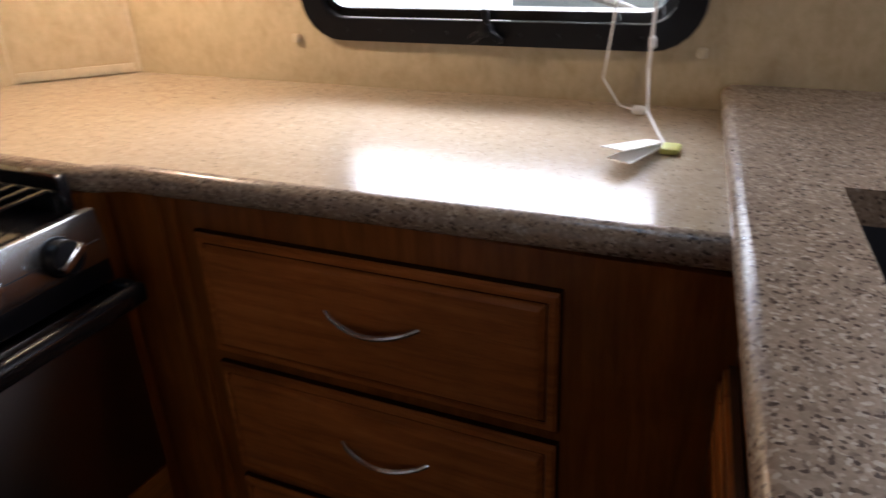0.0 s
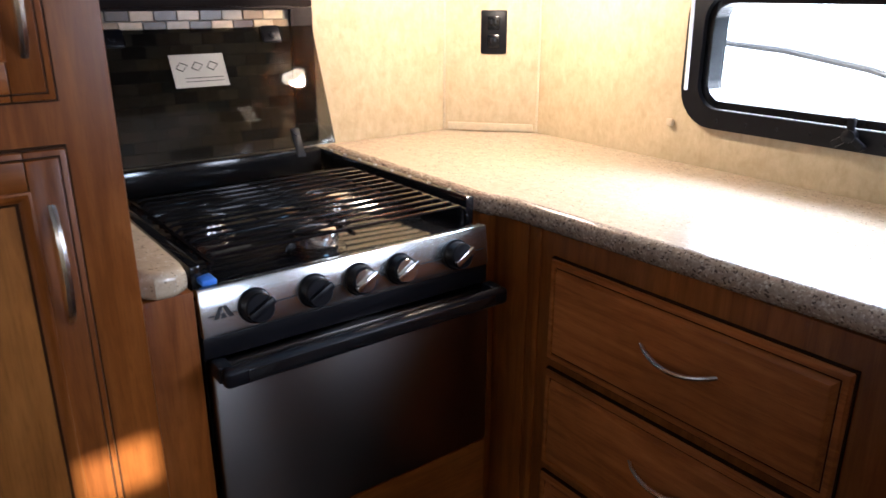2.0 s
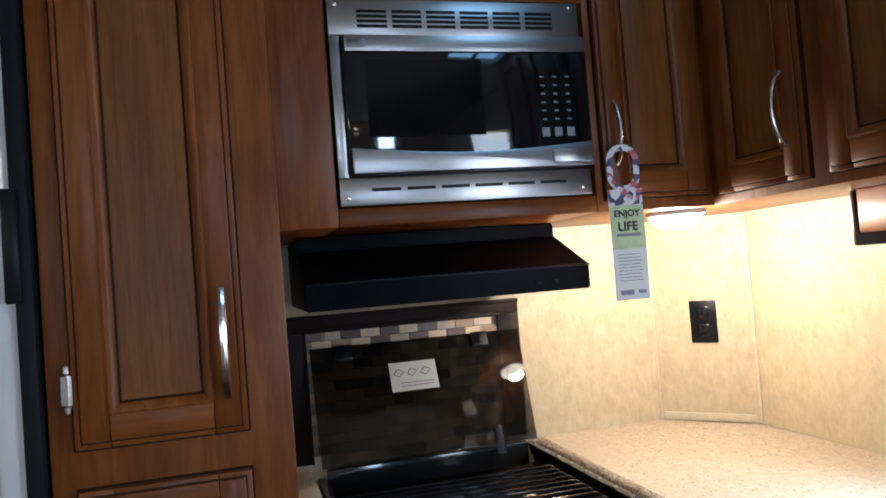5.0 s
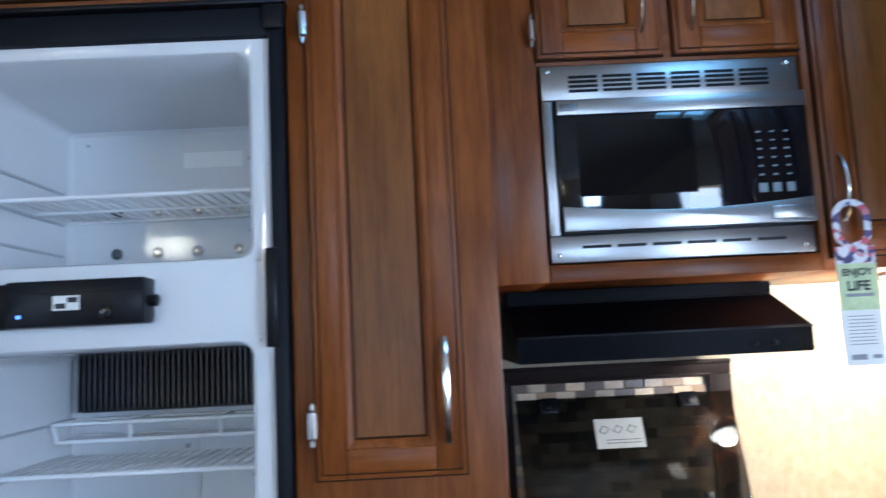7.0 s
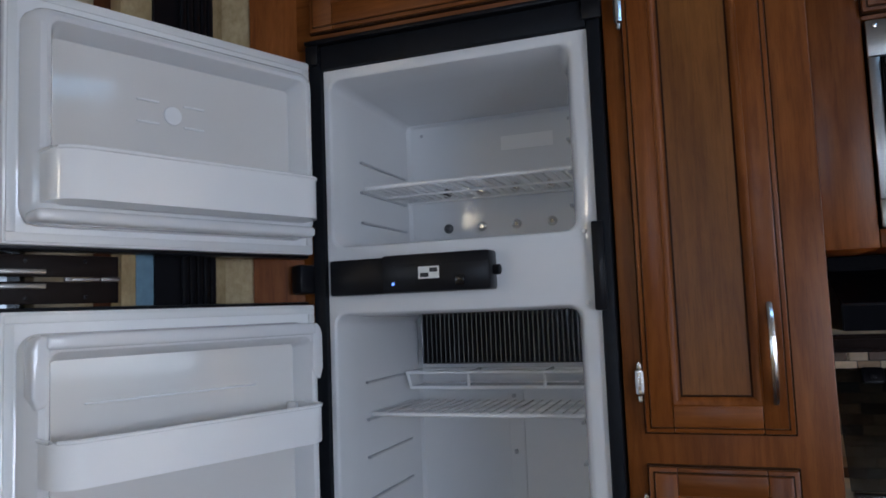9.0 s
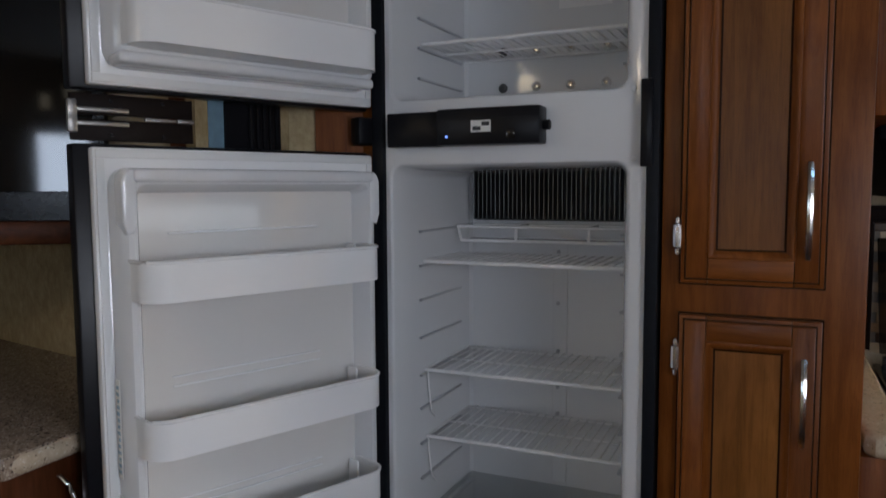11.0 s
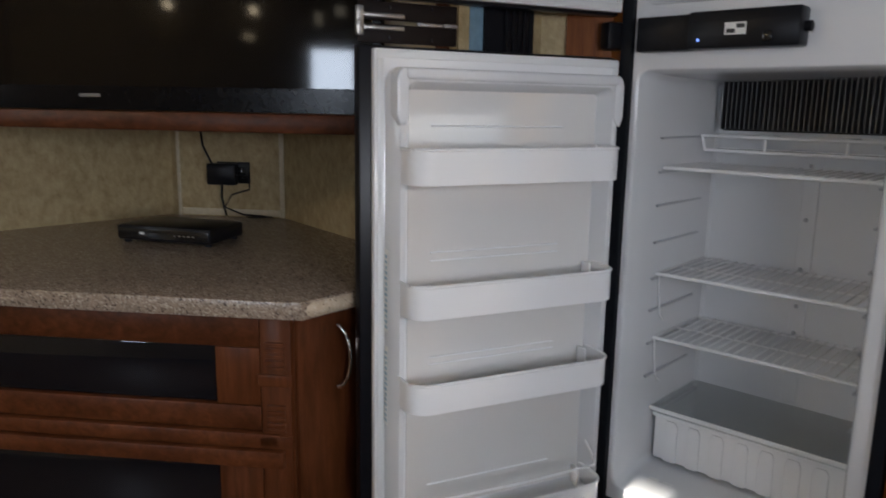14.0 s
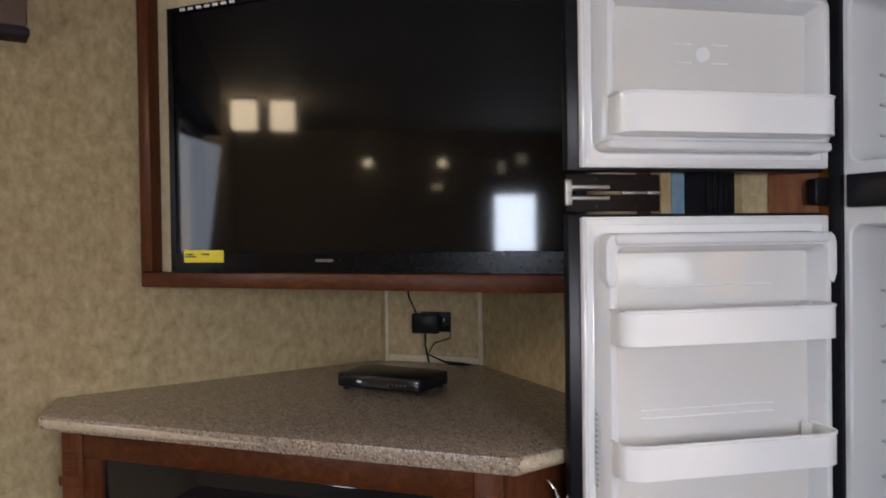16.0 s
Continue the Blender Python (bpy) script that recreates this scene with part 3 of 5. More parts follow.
# front panel, slightly tilted
FP = RF @ pose(0, 0.79, 0.0, -8)
part("control_panel", bx(B(), 0, RW, 0.0, 0.08, -0.018, 0.004, 0.004), STEEL2, rg, "bright stainless control panel", FP)
part("panel_line", bx(B(), 0.012, RW - 0.012, 0.033, 0.0345, 0.0042, 0.0046), INK, rg, "", FP)
for k, u in enumerate((0.087, 0.19, 0.276, 0.36, 0.487)):
    bm = B()
    m = FP @ pose(u, 0.036, 0.004)
    lathe(bm, [(0.029, 0), (0.029, 0.004), (0.0255, 0.006), (0.0245, 0.024), (0.022, 0.027), (0.004, 0.0275)], 28, m=m)
    knob = part("knob", bm, BLACK, rg)
    g = B()
    bx(g, -0.006, 0.006, -0.024, 0.024, 0.0265, 0.036, 0.002)
    part("grip", g, BLACK if k in (0, 1) else CAP, knob, "", m @ pose(0, 0, 0, 0, 0, -62))
    if k in (2, 3):
        part("dial_cap", lathe(B(), [(0.0205, 0.0276), (0.02, 0.0285), (0.004, 0.0288)], 24, m=m), CAP, knob, "bright metal dial face")
bm = B()
for pts in (((0.02, 0.028), (0.03, 0.047), (0.036, 0.047), (0.028, 0.028)), ((0.044, 0.028), (0.036, 0.047), (0.042, 0.047), (0.052, 0.028)), ((0.031, 0.028), (0.036, 0.037), (0.041, 0.028))):
    vs = [bm.verts.new((a, b, 0.0046)) for a, b in pts]
    vt = [bm.verts.new((a, b, 0.0054)) for a, b in pts]
    bm.faces.new(vt)
    for i in range(len(pts)):
        bm.faces.new((vs[i], vs[(i + 1) % len(pts)], vt[(i + 1) % len(pts)], vt[i]))
part("emblem", bm, INK, rg, "black maker emblem", FP)
part("vent_strip", bx(B(), 0, RW, 0.752, 0.79, -0.02, -0.002, 0.003), BLACK, rg, "", RF)
od = part("oven_door", bx(B(), 0.004, RW - 0.004, 0.40, 0.748, -0.02, 0.012, 0.006), STEEL_DARK, rg, "dark stainless oven door", RF)
bm = B()
for e in (0.0, 1.0):
    bx(bm, 0.002 + e * (RW - 0.03), 0.026 + e * (RW - 0.03), 0.732, 0.762, 0.0125, 0.05, 0.006)
bx(bm, 0.004, RW - 0.004, 0.73, 0.764, 0.048, 0.07, 0.01, 3)
part("oven_handle", bm, BLACK, od, "black plastic handle bar", RF)
part("handle_strip", bx(B(), 0.04, RW - 0.04, 0.737, 0.757, 0.0705, 0.0725, 0.001), ENAMEL, od, "", RF)
part("kick_panel", bx(B(), 0.004, RW - 0.004, 0.1, 0.395, -0.02, 0.008, 0.004), WOOD_Y, rg, "cherry wood panel below the oven", RF)
# glass lid, standing open and leaning back
LID = plane((-1.335, RY0, 0.95), (0, 1)) @ pose(0, 0, 0, -26)
part("lid", prism(B(), [(0.0, 0.0), (0.533, 0.0), (0.552, 0.295), (0.0, 0.295)], 0, 0.005, 0.0015, 2), SMOKED, rg, "smoked glass lid", LID)
for u in (0.435,):
    bm = B()
    bx(bm, u - 0.011, u + 0.011, -0.025, 0.045, 0.006, 0.009, 0.002)
    lathe(bm, [(0.009, 0.009), (0.009, 0.013), (0.003, 0.015)], 14, at=(u, 0.034, 0))
    part("lid_hinge", bm, BLACK, rg, "", LID)
for u in (0.084, 0.438):
    bm = B()
    bx(bm, u - 0.024, u + 0.024, 0.255, 0.294, 0.006, 0.012, 0.006)
    lathe(bm, [(0.008, 0.012), (0.008, 0.016), (0.003, 0.018)], 14, at=(u, 0.272, 0))
    part("bumper", bm, BLACK, rg, "", LID)
# White label greyed in place of the smoked glass dimming it.
lab = part("lid_label", bx(B(), 0.19, 0.31, 0.16, 0.235, 0.0056, 0.0064), plain("dimmed_label_paper", (0.36, 0.36, 0.35), 0.5, spread=0.03), rg, "white instruction label", LID)
bm = B()
for k in range(3):
    u = 0.2 + k * 0.034
    tube(bm, [(u, 0.204, 0.0068), (u + 0.01, 0.217, 0.0068), (u + 0.026, 0.21, 0.0068), (u + 0.013, 0.197, 0.0068), (u, 0.204, 0.0068)], 0.0011, 5)
for k in range(2):
    bx(bm, 0.215, 0.3, 0.172 + k * 0.008, 0.1735 + k * 0.008, 0.0066, 0.007)
part("print", bm, INK, lab, "", LID)
part("tape", bx(B(), 0.01, 0.034, 0.872, 0.882, -0.038, -0.006, 0.003), TAPE, rg, "blue tape on the front corner", RF)

# mosaic splashback in a dark frame
sb = thing("splashback", (-1.48, 0.45, 0.95), "framed mosaic tile splashback behind the range", "splashback")
BK = plane((-1.488, 0.09, 0), (0, 1))
for q in ((0.0, 0.632, 1.26, 1.298), (0.572, 0.632, 0.93, 1.2595), (0.0, 0.06, 0.93, 1.2595)):
    part("frame", bx(B(), *q, 0.0, 0.012, 0.003), plain("dark_frame_wood", (0.014, 0.008, 0.007), 0.5) if q[0] == 0.0 and q[1] > 0.5 else bpy.data.materials["dark_frame_wood"], sb, "", BK)
bpy.data.materials["dark_frame_wood"].node_tree.nodes["Principled BSDF"].inputs["Specular IOR Level"].default_value = 0.1
for q in ((0.055, 0.577, 1.254, 1.263), (0.569, 0.577, 0.93, 1.2535), (0.055, 0.063, 0.93, 1.2535)):
    part("frame_lip", bx(B(), *q, 0.0125, 0.017, 0.002), bpy.data.materials["dark_frame_wood"], sb, "", BK)
part("frame_lip", bx(B(), 0.0, 0.632, 1.286, 1.298, 0.0125, 0.018, 0.002), bpy.data.materials["dark_frame_wood"], sb, "", BK)
part("grout", bx(B(), 0.061, 0.571, 0.93, 1.2595, 0.0, 0.004), plain("grout", (0.2, 0.18, 0.15), 0.8), sb, "", BK)
tile_mats = [plain("tile_" + n, c, 0.25) for n, c in (("cream", (0.55, 0.42, 0.27)), ("tan", (0.3, 0.2, 0.11)), ("brown", (0.08, 0.045, 0.025)), ("grey", (0.14, 0.15, 0.14)), ("sand", (0.38, 0.3, 0.2)))]
tile_data = {}
rnd = random.Random(4)
for r in range(13):
    for c in range(10):
        k = rnd.choice((0, 0, 1, 2, 3, 4, 4)) if r < 11 else ((0, 4, 0)[c % 3] if (c + r) % 2 else rnd.choice((2, 1, 2)))
        if k not in tile_data:
            t0 = mesh_object("tile", bx(B(), -0.0245, 0.0245, -0.0122, 0.0122, 0, 0.004, 0.0012, 1), tile_mats[k])
            tile_data[k] = t0.data
            ob = t0
        else:
            ob = new("tile", tile_data[k])
        adopt(ob, sb)
        off = 0.0255 if r % 2 else 0.0
        uu = 0.061 + 0.026 + c * 0.0506 + (off - 0.0127)
        ob.matrix_basis = BK @ pose(min(max(uu, 0.087), 0.545), 0.936 + r * 0.0258, 0.0045)

# range hood
hd = thing("range_hood", (-1.25, 0.43, 1.32), "black slanted range hood under the microwave", "range hood")
HF = plane((-1.03, 0.125, 0), (0, 1))
bm = B()
prof = [(0.0, 1.325), (0.0, 1.378), (-0.17, 1.448), (-0.17, 1.478), (-0.455, 1.478), (-0.455, 1.325)]
a = [bm.verts.new((0.0, v, w)) for w, v in prof]
b = [bm.verts.new((0.596, v, w)) for w, v in prof]
bm.faces.new(a), bm.faces.new(b[::-1])
for i in range(len(prof)):
    j = (i + 1) % len(prof)
    bm.faces.new((a[i], a[j], b[j], b[i]))
bmesh.ops.recalc_face_normals(bm, faces=bm.faces[:])
bmesh.ops.bevel(bm, geom=bm.edges[:], offset=0.003, segments=2, affect="EDGES")
part("shell", bm, HOODM, hd, "", HF)
part("lip", bx(B(), 0.0, 0.596, 1.374, 1.378, 0.0005, 0.003, 0.001), BLACK, hd, "", HF)
for u in (0.475, 0.515):
    bm = B()
    lathe(bm, [(0.006, 0), (0.006, 0.005), (0.002, 0.007)], 14, m=HF @ pose(u, 1.345, 0.0005))
    part("switch", bm, RUBBER, hd)

# ---- upper cabinets ----
UF = plane((-0.97, 0.074, 0), (0, 1))
uc = thing("upper_cabinet", (-1.2, 0.4, 1.48), "cherry wood wall cabinet round the microwave", "cabinet")
part("body", bx(B(), 0, 0.116, 1.48, 2.29, -0.515, 0, 0.002), WOOD, uc, "", UF)
part("rail", bx(B(), 0.117, 0.646, 1.48, 1.515, -0.515, 0, 0.002), WOOD_Y, uc, "", UF)
part("rail", bx(B(), 0.117, 0.646, 1.914, 2.29, -0.515, 0, 0.002), WOOD_Y, uc, "", UF)
for u0, hu, hg in ((0.117, 0.21, 0.118), (0.392, 0.035, 0.0)):
    d = framed_door(uc, UF @ pose(u0, 1.925, 0), 0.25, 0.33, 0.052, raised=True)
    part("handle", arc_handle(B(), (u0 + hu, 1.97, 0.019), (u0 + hu, 2.1, 0.019), (0, 0, 1), 0.024), CHROME, d, "satin nickel handle", UF)
    if hg:
        hinge(d, UF, 0.108, 1.985)
cb = thing("corner_cabinet", (-1.2, 0.85, 1.48), "cherry wood wall cabinet in the galley corner", "cabinet")
part("body", bx(B(), 0.647, 0.925, 1.48, 2.29, -0.515, 0, 0.002), WOOD, cb, "", UF)
d = framed_door(cb, UF @ pose(0.664, 1.505, 0), 0.24, 0.72, 0.052, raised=True)
part("handle", arc_handle(B(), (0.69, 1.575, 0.019), (0.69, 1.705, 0.019), (0, 0, 1), 0.026), CHROME, d, "satin nickel handle", UF)
WF = plane((-0.968, 1.0, 0), (1, 0))
wc = thing("window_cabinet", (-0.3, 1.15, 1.47), "cherry wood wall cabinet above the window", "cabinet")
part("body", bx(B(), -0.5, 0.945, 1.48, 2.29, -0.31, 0, 0.002), WOOD, wc, "", WF)
for u0 in (0.03, 0.335, 0.66):
    d = framed_door(wc, WF @ pose(u0, 1.5, 0), 0.255, 0.72, 0.05, raised=True)
    part("handle", arc_handle(B(), (u0 + 0.215, 1.565, 0.019), (u0 + 0.215, 1.70, 0.019), (0, 0, 1), 0.026), CHROME, d, "satin nickel handle", WF)
vl = thing("valance", (-0.2, 1.2, 1.37), "cherry wood window valance with dark end", "valance")
VF = plane((-0.76, 1.15, 0), (1, 0))
part("board", bx(B(), 0.012, 0.73, 1.395, 1.479, -0.02, 0, 0.003), WOOD_X, vl, "", VF)
part("end", bx(B(), -0.002, 0.011, 1.37, 1.479, -0.165, 0.004, 0.006), plain("dark_stain", (0.035, 0.015, 0.008), 0.35), vl, "dark rounded end board", VF)

# microwave
mw = thing("microwave", (-1.1, 0.45, 1.517), "stainless steel built-in microwave oven", "microwave")
MF = plane((-0.97, 0.194, 1.517), (0, 1))
MW_W, MW_H = 0.512, 0.392
part("case", bx(B(), 0.01, MW_W - 0.01, 0.005, MW_H - 0.005, -0.35, -0.001), BLACK, mw, "", MF)
bm = B()
bx(bm, 0, MW_W, 0, 0.052, 0.0005, 0.012, 0.002)
bx(bm, 0, MW_W, MW_H - 0.07, MW_H, 0.0005, 0.012, 0.002)
bx(bm, 0, 0.02, 0.0525, MW_H - 0.0705, 0.0005, 0.012, 0.002)
part("trim", bm, STEEL, mw, "stainless trim kit", MF)
for row in range(4):
    for k in range(6):
        u = 0.055 + k * 0.068
        part("slot", bx(B(), u, u + 0.058, MW_H - 0.027 - row * 0.0095, MW_H - 0.021 - row * 0.0095, 0.0122, 0.0128), BLACK, mw, "", MF)
for k in range(6):
    u = 0.06 + k * 0.068
    part("slot", bx(B(), u, u + 0.056, 0.026, 0.032, 0.0122, 0.0128), BLACK, mw, "", MF)
for u, v in ((0.015, 0.015), (MW_W - 0.02, 0.015), (0.015, MW_H - 0.012), (MW_W - 0.02, MW_H - 0.012)):
    bm = B()
    lathe(bm, [(0.005, 0), (0.004, 0.003), (0.001, 0.004)], 12, m=MF @ pose(u, v, 0.012))
    part("screw", bm, CHROME, mw)
md = part("door", bx(B(), 0.022, MW_W + 0.003, 0.056, MW_H - 0.073, 0.0, 0.024, 0.005), DARKGLASS, mw, "black glass microwave door", MF)
part("top_band", bx(B(), 0.026, MW_W + 0.001, MW_H - 0.105, MW_H - 0.0745, 0.0245, 0.028, 0.001), STEEL, md, "stainless top band", MF)
bm = B()
lo_pts = [(0.026 + k * (MW_W - 0.026) / 12, 0.106 - 0.014 * math.sin(math.pi * k / 12)) for k in range(13)]
pts = [(0.026, 0.058), (MW_W, 0.058)] + [(u, v) for u, v in lo_pts[::-1]]
prism(bm, pts, 0.0245, 0.031, 0.002, 2)
part("bottom_band", bm, STEEL, md, "curved stainless lower band", MF)
part("latch_button", bx(B(), MW_W - 0.088, MW_W - 0.006, 0.064, 0.09, 0.0315, 0.034, 0.002), STEEL, md, "", MF)
part("window", bx(B(), 0.062, 0.29, 0.125, 0.272, 0.0242, 0.025), SCREEN, md, "dark door window", MF)
KEY = plain("key_print", (0.2, 0.23, 0.25), 0.5)
for r in range(7):
    for c in range(3):
        bm = B()
        if r == 0:
            bx(bm, 0.408 + c * 0.027, 0.424 + c * 0.027, 0.118, 0.136, 0.0242, 0.025)
            bx(bm, 0.410 + c * 0.027, 0.422 + c * 0.027, 0.120, 0.134, 0.0251, 0.0254)
        else:
            bx(bm, 0.411 + c * 0.027, 0.42 + c * 0.027, 0.134 + r * 0.017, 0.137 + r * 0.017, 0.0242, 0.0248)
        part("key_mark", bm, KEY, md, "", MF)
part("emblem", bx(B(), 0.03, 0.065, MW_H - 0.098, MW_H - 0.083, 0.0282, 0.0288, 0.0002), FINS, md, "", MF)

# cabinet puck lamp
pl = thing("cabinet_light", (-1.1, 0.985, 1.44), "round warm dome lamp under the corner cabinet", "lamp")
LM = pose(-1.1, 0.985, 1.48, 180)
bm = B()
lathe(bm, [(0.066, 0.0), (0.068, 0.008), (0.062, 0.012), (0.058, 0.012)], 32, m=LM)
part("ring", bm, WHITE, pl)
bm = B()
lathe(bm, [(0.057, 0.0125), (0.054, 0.022), (0.042, 0.033), (0.02, 0.04), (0.002, 0.041)], 32, m=LM)
part("diffuser", bm, LAMPGLASS, pl, "glowing white diffuser").visible_shadow = False

# outlet on the corner panel
def outlet(m, label):
    o = thing("outlet", m.translation, label, "outlet")
    part("plate", bx(B(), -0.036, 0.036, -0.058, 0.058, 0.0005, 0.006, 0.003), BLACK, o, "", m)
    for v in (-0.024, 0.024):
        f = B()
        bx(f, -0.017, 0.017, v - 0.018, v + 0.018, 0.0062, 0.0085, 0.003)
        r = part("receptacle", f, ENAMEL, o, "", m)
        f = B()
        for u in (-0.006, 0.006):
            bx(f, u - 0.0015, u + 0.0015, v - 0.002, v + 0.009, 0.0086, 0.0088)
        part("slots", f, RUBBER, r, "", m)
    return o


outlet(CORNER @ pose(CW * 0.52, 1.19, 0), "black double outlet on the corner panel")

# ---- galley window ----
wi = thing("window_1", (-0.43, 1.31, 1.17), "black-framed rounded galley window", "window", kind="structure")


def round_rect(u0, u1, v0, v1, r, n=6):
    pts = []
    for cu, cv, a0 in ((u1 - r, v0 + r, -90), (u1 - r, v1 - r, 0), (u0 + r, v1 - r, 90), (u0 + r, v0 + r, 180)):
        for k in range(n + 1):
            a = radians(a0 + 90 * k / n)
            pts.append((cu + r * math.cos(a), cv + r * math.sin(a)))
    return pts


def ring(bm, outer, inner, w0, w1):
    """A flat frame between two outlines with equally many points."""
    n = len(outer)
    vo0, vi0 = [[bm.verts.new((u, v, w0)) for u, v in o] for o in (outer, inner)]
    vo1, vi1 = [[bm.verts.new((u, v, w1)) for u, v in o] for o in (outer, inner)]
    for i in range(n):
        j = (i + 1) % n
        for q in ((vo1[i], vo1[j], vi1[j], vi1[i]), (vo0[j], vo0[i], vi0[i], vi0[j]), (vo0[i], vo0[j], vo1[j], vo1[i]), (vi0[j], vi0[i], vi1[i], vi1[j])):
            bm.faces.new(q)
    return bm


U0, U1, V0, V1 = WIN
bm = ring(B(), round_rect(U0, U1, V0, V1, 0.085), round_rect(U0 + 0.042, U1 - 0.042, V0 + 0.042, V1 - 0.042, 0.055), 0.0005, 0.016)
part("window_frame", bm, BLACK, wi, "black metal clamp ring", NORTH)
bm = ring(B(), round_rect(U0 + 0.043, U1 - 0.043, V0 + 0.043, V1 - 0.043, 0.054), round_rect(U0 + 0.06, U1 - 0.06, V0 + 0.06, V1 - 0.06, 0.04), -0.05, 0.004)
part("sash", bm, ENAMEL, wi, "", NORTH)
part("pane", prism(B(), round_rect(U0 + 0.055, U1 - 0.055, V0 + 0.055, V1 - 0.055, 0.045), -0.04, -0.036), GLASS, wi, "", NORTH).visible_shadow = False
for k in range(9):
    bm = B()
    lathe(bm, [(0.004, 0), (0.004, 0.002), (0.001, 0.003)], 8, m=NORTH @ pose(U0 + 0.1 + k * (U1 - U0 - 0.2) / 8, V0 + 0.02, 0.016))
    part("screw", bm, RUBBER, wi)
bm = B()
for a in (90, 215, 325):
    arm = B()
    bx(arm, -0.007, 0.007, 0.0, 0.036, 0.022, 0.034, 0.003)
    arm.transform(pose(1.075, V0 + 0.03, 0, 0, 0, a - 90))
    tmp = bpy.data.meshes.new("arm")
    arm.to_mesh(tmp)
    arm.free()
    bm.from_mesh(tmp)
    bpy.data.meshes.remove(tmp)
lathe(bm, [(0.013, 0.0165), (0.013, 0.036), (0.004, 0.04)], 14, m=pose(1.075, V0 + 0.03, 0))
part("latch_knob", bm, BLACK, wi, "three-armed black latch knob", NORTH)
for nm, u in (("hold_down_clip", 0.655), ("hold_down_clip", 1.442)):
    single(nm, bx(B(), u - 0.008, u + 0.008, 0.998, 1.014, 0.0005, 0.011, 0.003), CLEAR_TRIM, "small clear plastic blind clip on the wall", "clip", "", NORTH, "blind clips")
bl = thing("blind_wand", (-0.77, 1.29, 1.09), "white plastic blind wand hanging by the window", "blind wand")
part("rod", tube(B(), [(0.72, 1.395, 0.06), (0.715, 1.09, 0.045)], 0.004, 8), WHITE, bl, "", NORTH)
co = thing("pull_cords", (-0.1, 1.25, 0.92), "white blind cords with a paper tag on the counter", "cord")
part("cord", tube(B(), [(-0.125, 1.27, 1.37), (-0.12, 1.268, 1.1), (-0.122, 1.255, 0.99), (-0.11, 1.2, 0.935), (-0.08, 1.13, 0.922), (-0.064, 1.085, 0.92)], 0.0028, 6), WHITE, co)
part("cord", tube(B(), [(-0.16, 1.275, 1.37), (-0.19, 1.29, 1.05), (-0.205, 1.3, 0.96), (-0.17, 1.28, 0.92), (-0.125, 1.25, 0.919)], 0.0018, 6), WHITE, co)
part("bead", lathe(B(), [(0.003, 0), (0.006, 0.004), (0.006, 0.016), (0.003, 0.02)], 12, m=pose(-0.12, 1.263, 1.02)), WHITE, co)
part("bead", lathe(B(), [(0.003, 0), (0.008, 0.006), (0.008, 0.02), (0.003, 0.024)], 12, m=pose(-0.145, 1.252, 0.922, 0, 90)), WHITE, co)
for k, (dx, dy, tip) in enumerate(((0.0, 0.0, 4), (-0.012, 0.012, 9))):
    bm = prism(B(), [(-0.122 + dx, 0.982 + dy), (-0.088 + dx, 0.962 + dy), (-0.066, 1.062), (-0.07, 1.088), (-0.09, 1.092)], 0.921 + k * 0.004, 0.9222 + k * 0.004)
    bm.transform(Matrix.Translation((-0.075, 1.08, 0.922)) @ pose(0, 0, 0, -tip) @ Matrix.Translation((0.075, -1.08, -0.922)))
    part("tag", bm, PAPER, co, "white paper tag")
part("tag", bx(B(), -0.066, -0.04, 1.052, 1.085, 0.916, 0.925, 0.003), plain("yellow_green_tag", (0.5, 0.5, 0.12), 0.5), co, "small yellow-green tag")

# daylight beyond the galley window, with a pale vehicle alongside
bd = Mat("white_daylight", 1.0, 0, (0.8, 0.8, 0.8)).glow((0.95, 0.98, 1.0), 3.2).m
single("backdrop", bx(B(), -3.5, 3.0, 3.4, 3.42, -0.5, 3.2), bd, "white overexposed daylight outside the windows", "backdrop", "structure")
single("ground", bx(B(), -60, 60, -60, 60, -0.72, -0.7), plain("gravel_ground", (0.3, 0.28, 0.25), 0.9, scale=6), "pale gravel ground outside", "ground", "structure")
single("awning_pole", tube(B(), [(0.3, 2.8, -0.7), (0.1, 2.8, 0.62), (-0.25, 2.8, 0.78), (-0.483, 2.8, 0.869), (-0.7, 2.8, 0.932), (-0.865, 2.8, 0.98), (-1.064, 2.8, 1.027), (-1.4, 2.8, 1.075), (-2.2, 2.8, 1.12), (-2.45, 2.8, -0.7)], 0.016, 8), plain("silver_paint", (0.16, 0.16, 0.17), 0.4, 0.2), "curved silver awning pole outside the window", "pole")

vh = thing("parked_trailer", (0.4, 3.3, -0.7), "blue-grey trailer parked outside the window", "trailer")
part("body", bx(B(), -1.06, 2.2, 0.55, 1.05, 3.2, 3.38, 0.03, 3), plain("blue_grey_paint", (0.25, 0.31, 0.37), 0.4, scale=3, spread=0.06), vh, "", Matrix(((1, 0, 0, 0), (0, 0, 1, 0), (0, 1, 0, 0), (0, 0, 0, 1))))
for x in (-0.5, 1.6):
    part("leg", tube(B(), [(x, 3.3, -0.7), (x, 3.3, 0.56)], 0.03, 10), WHITE, vh)

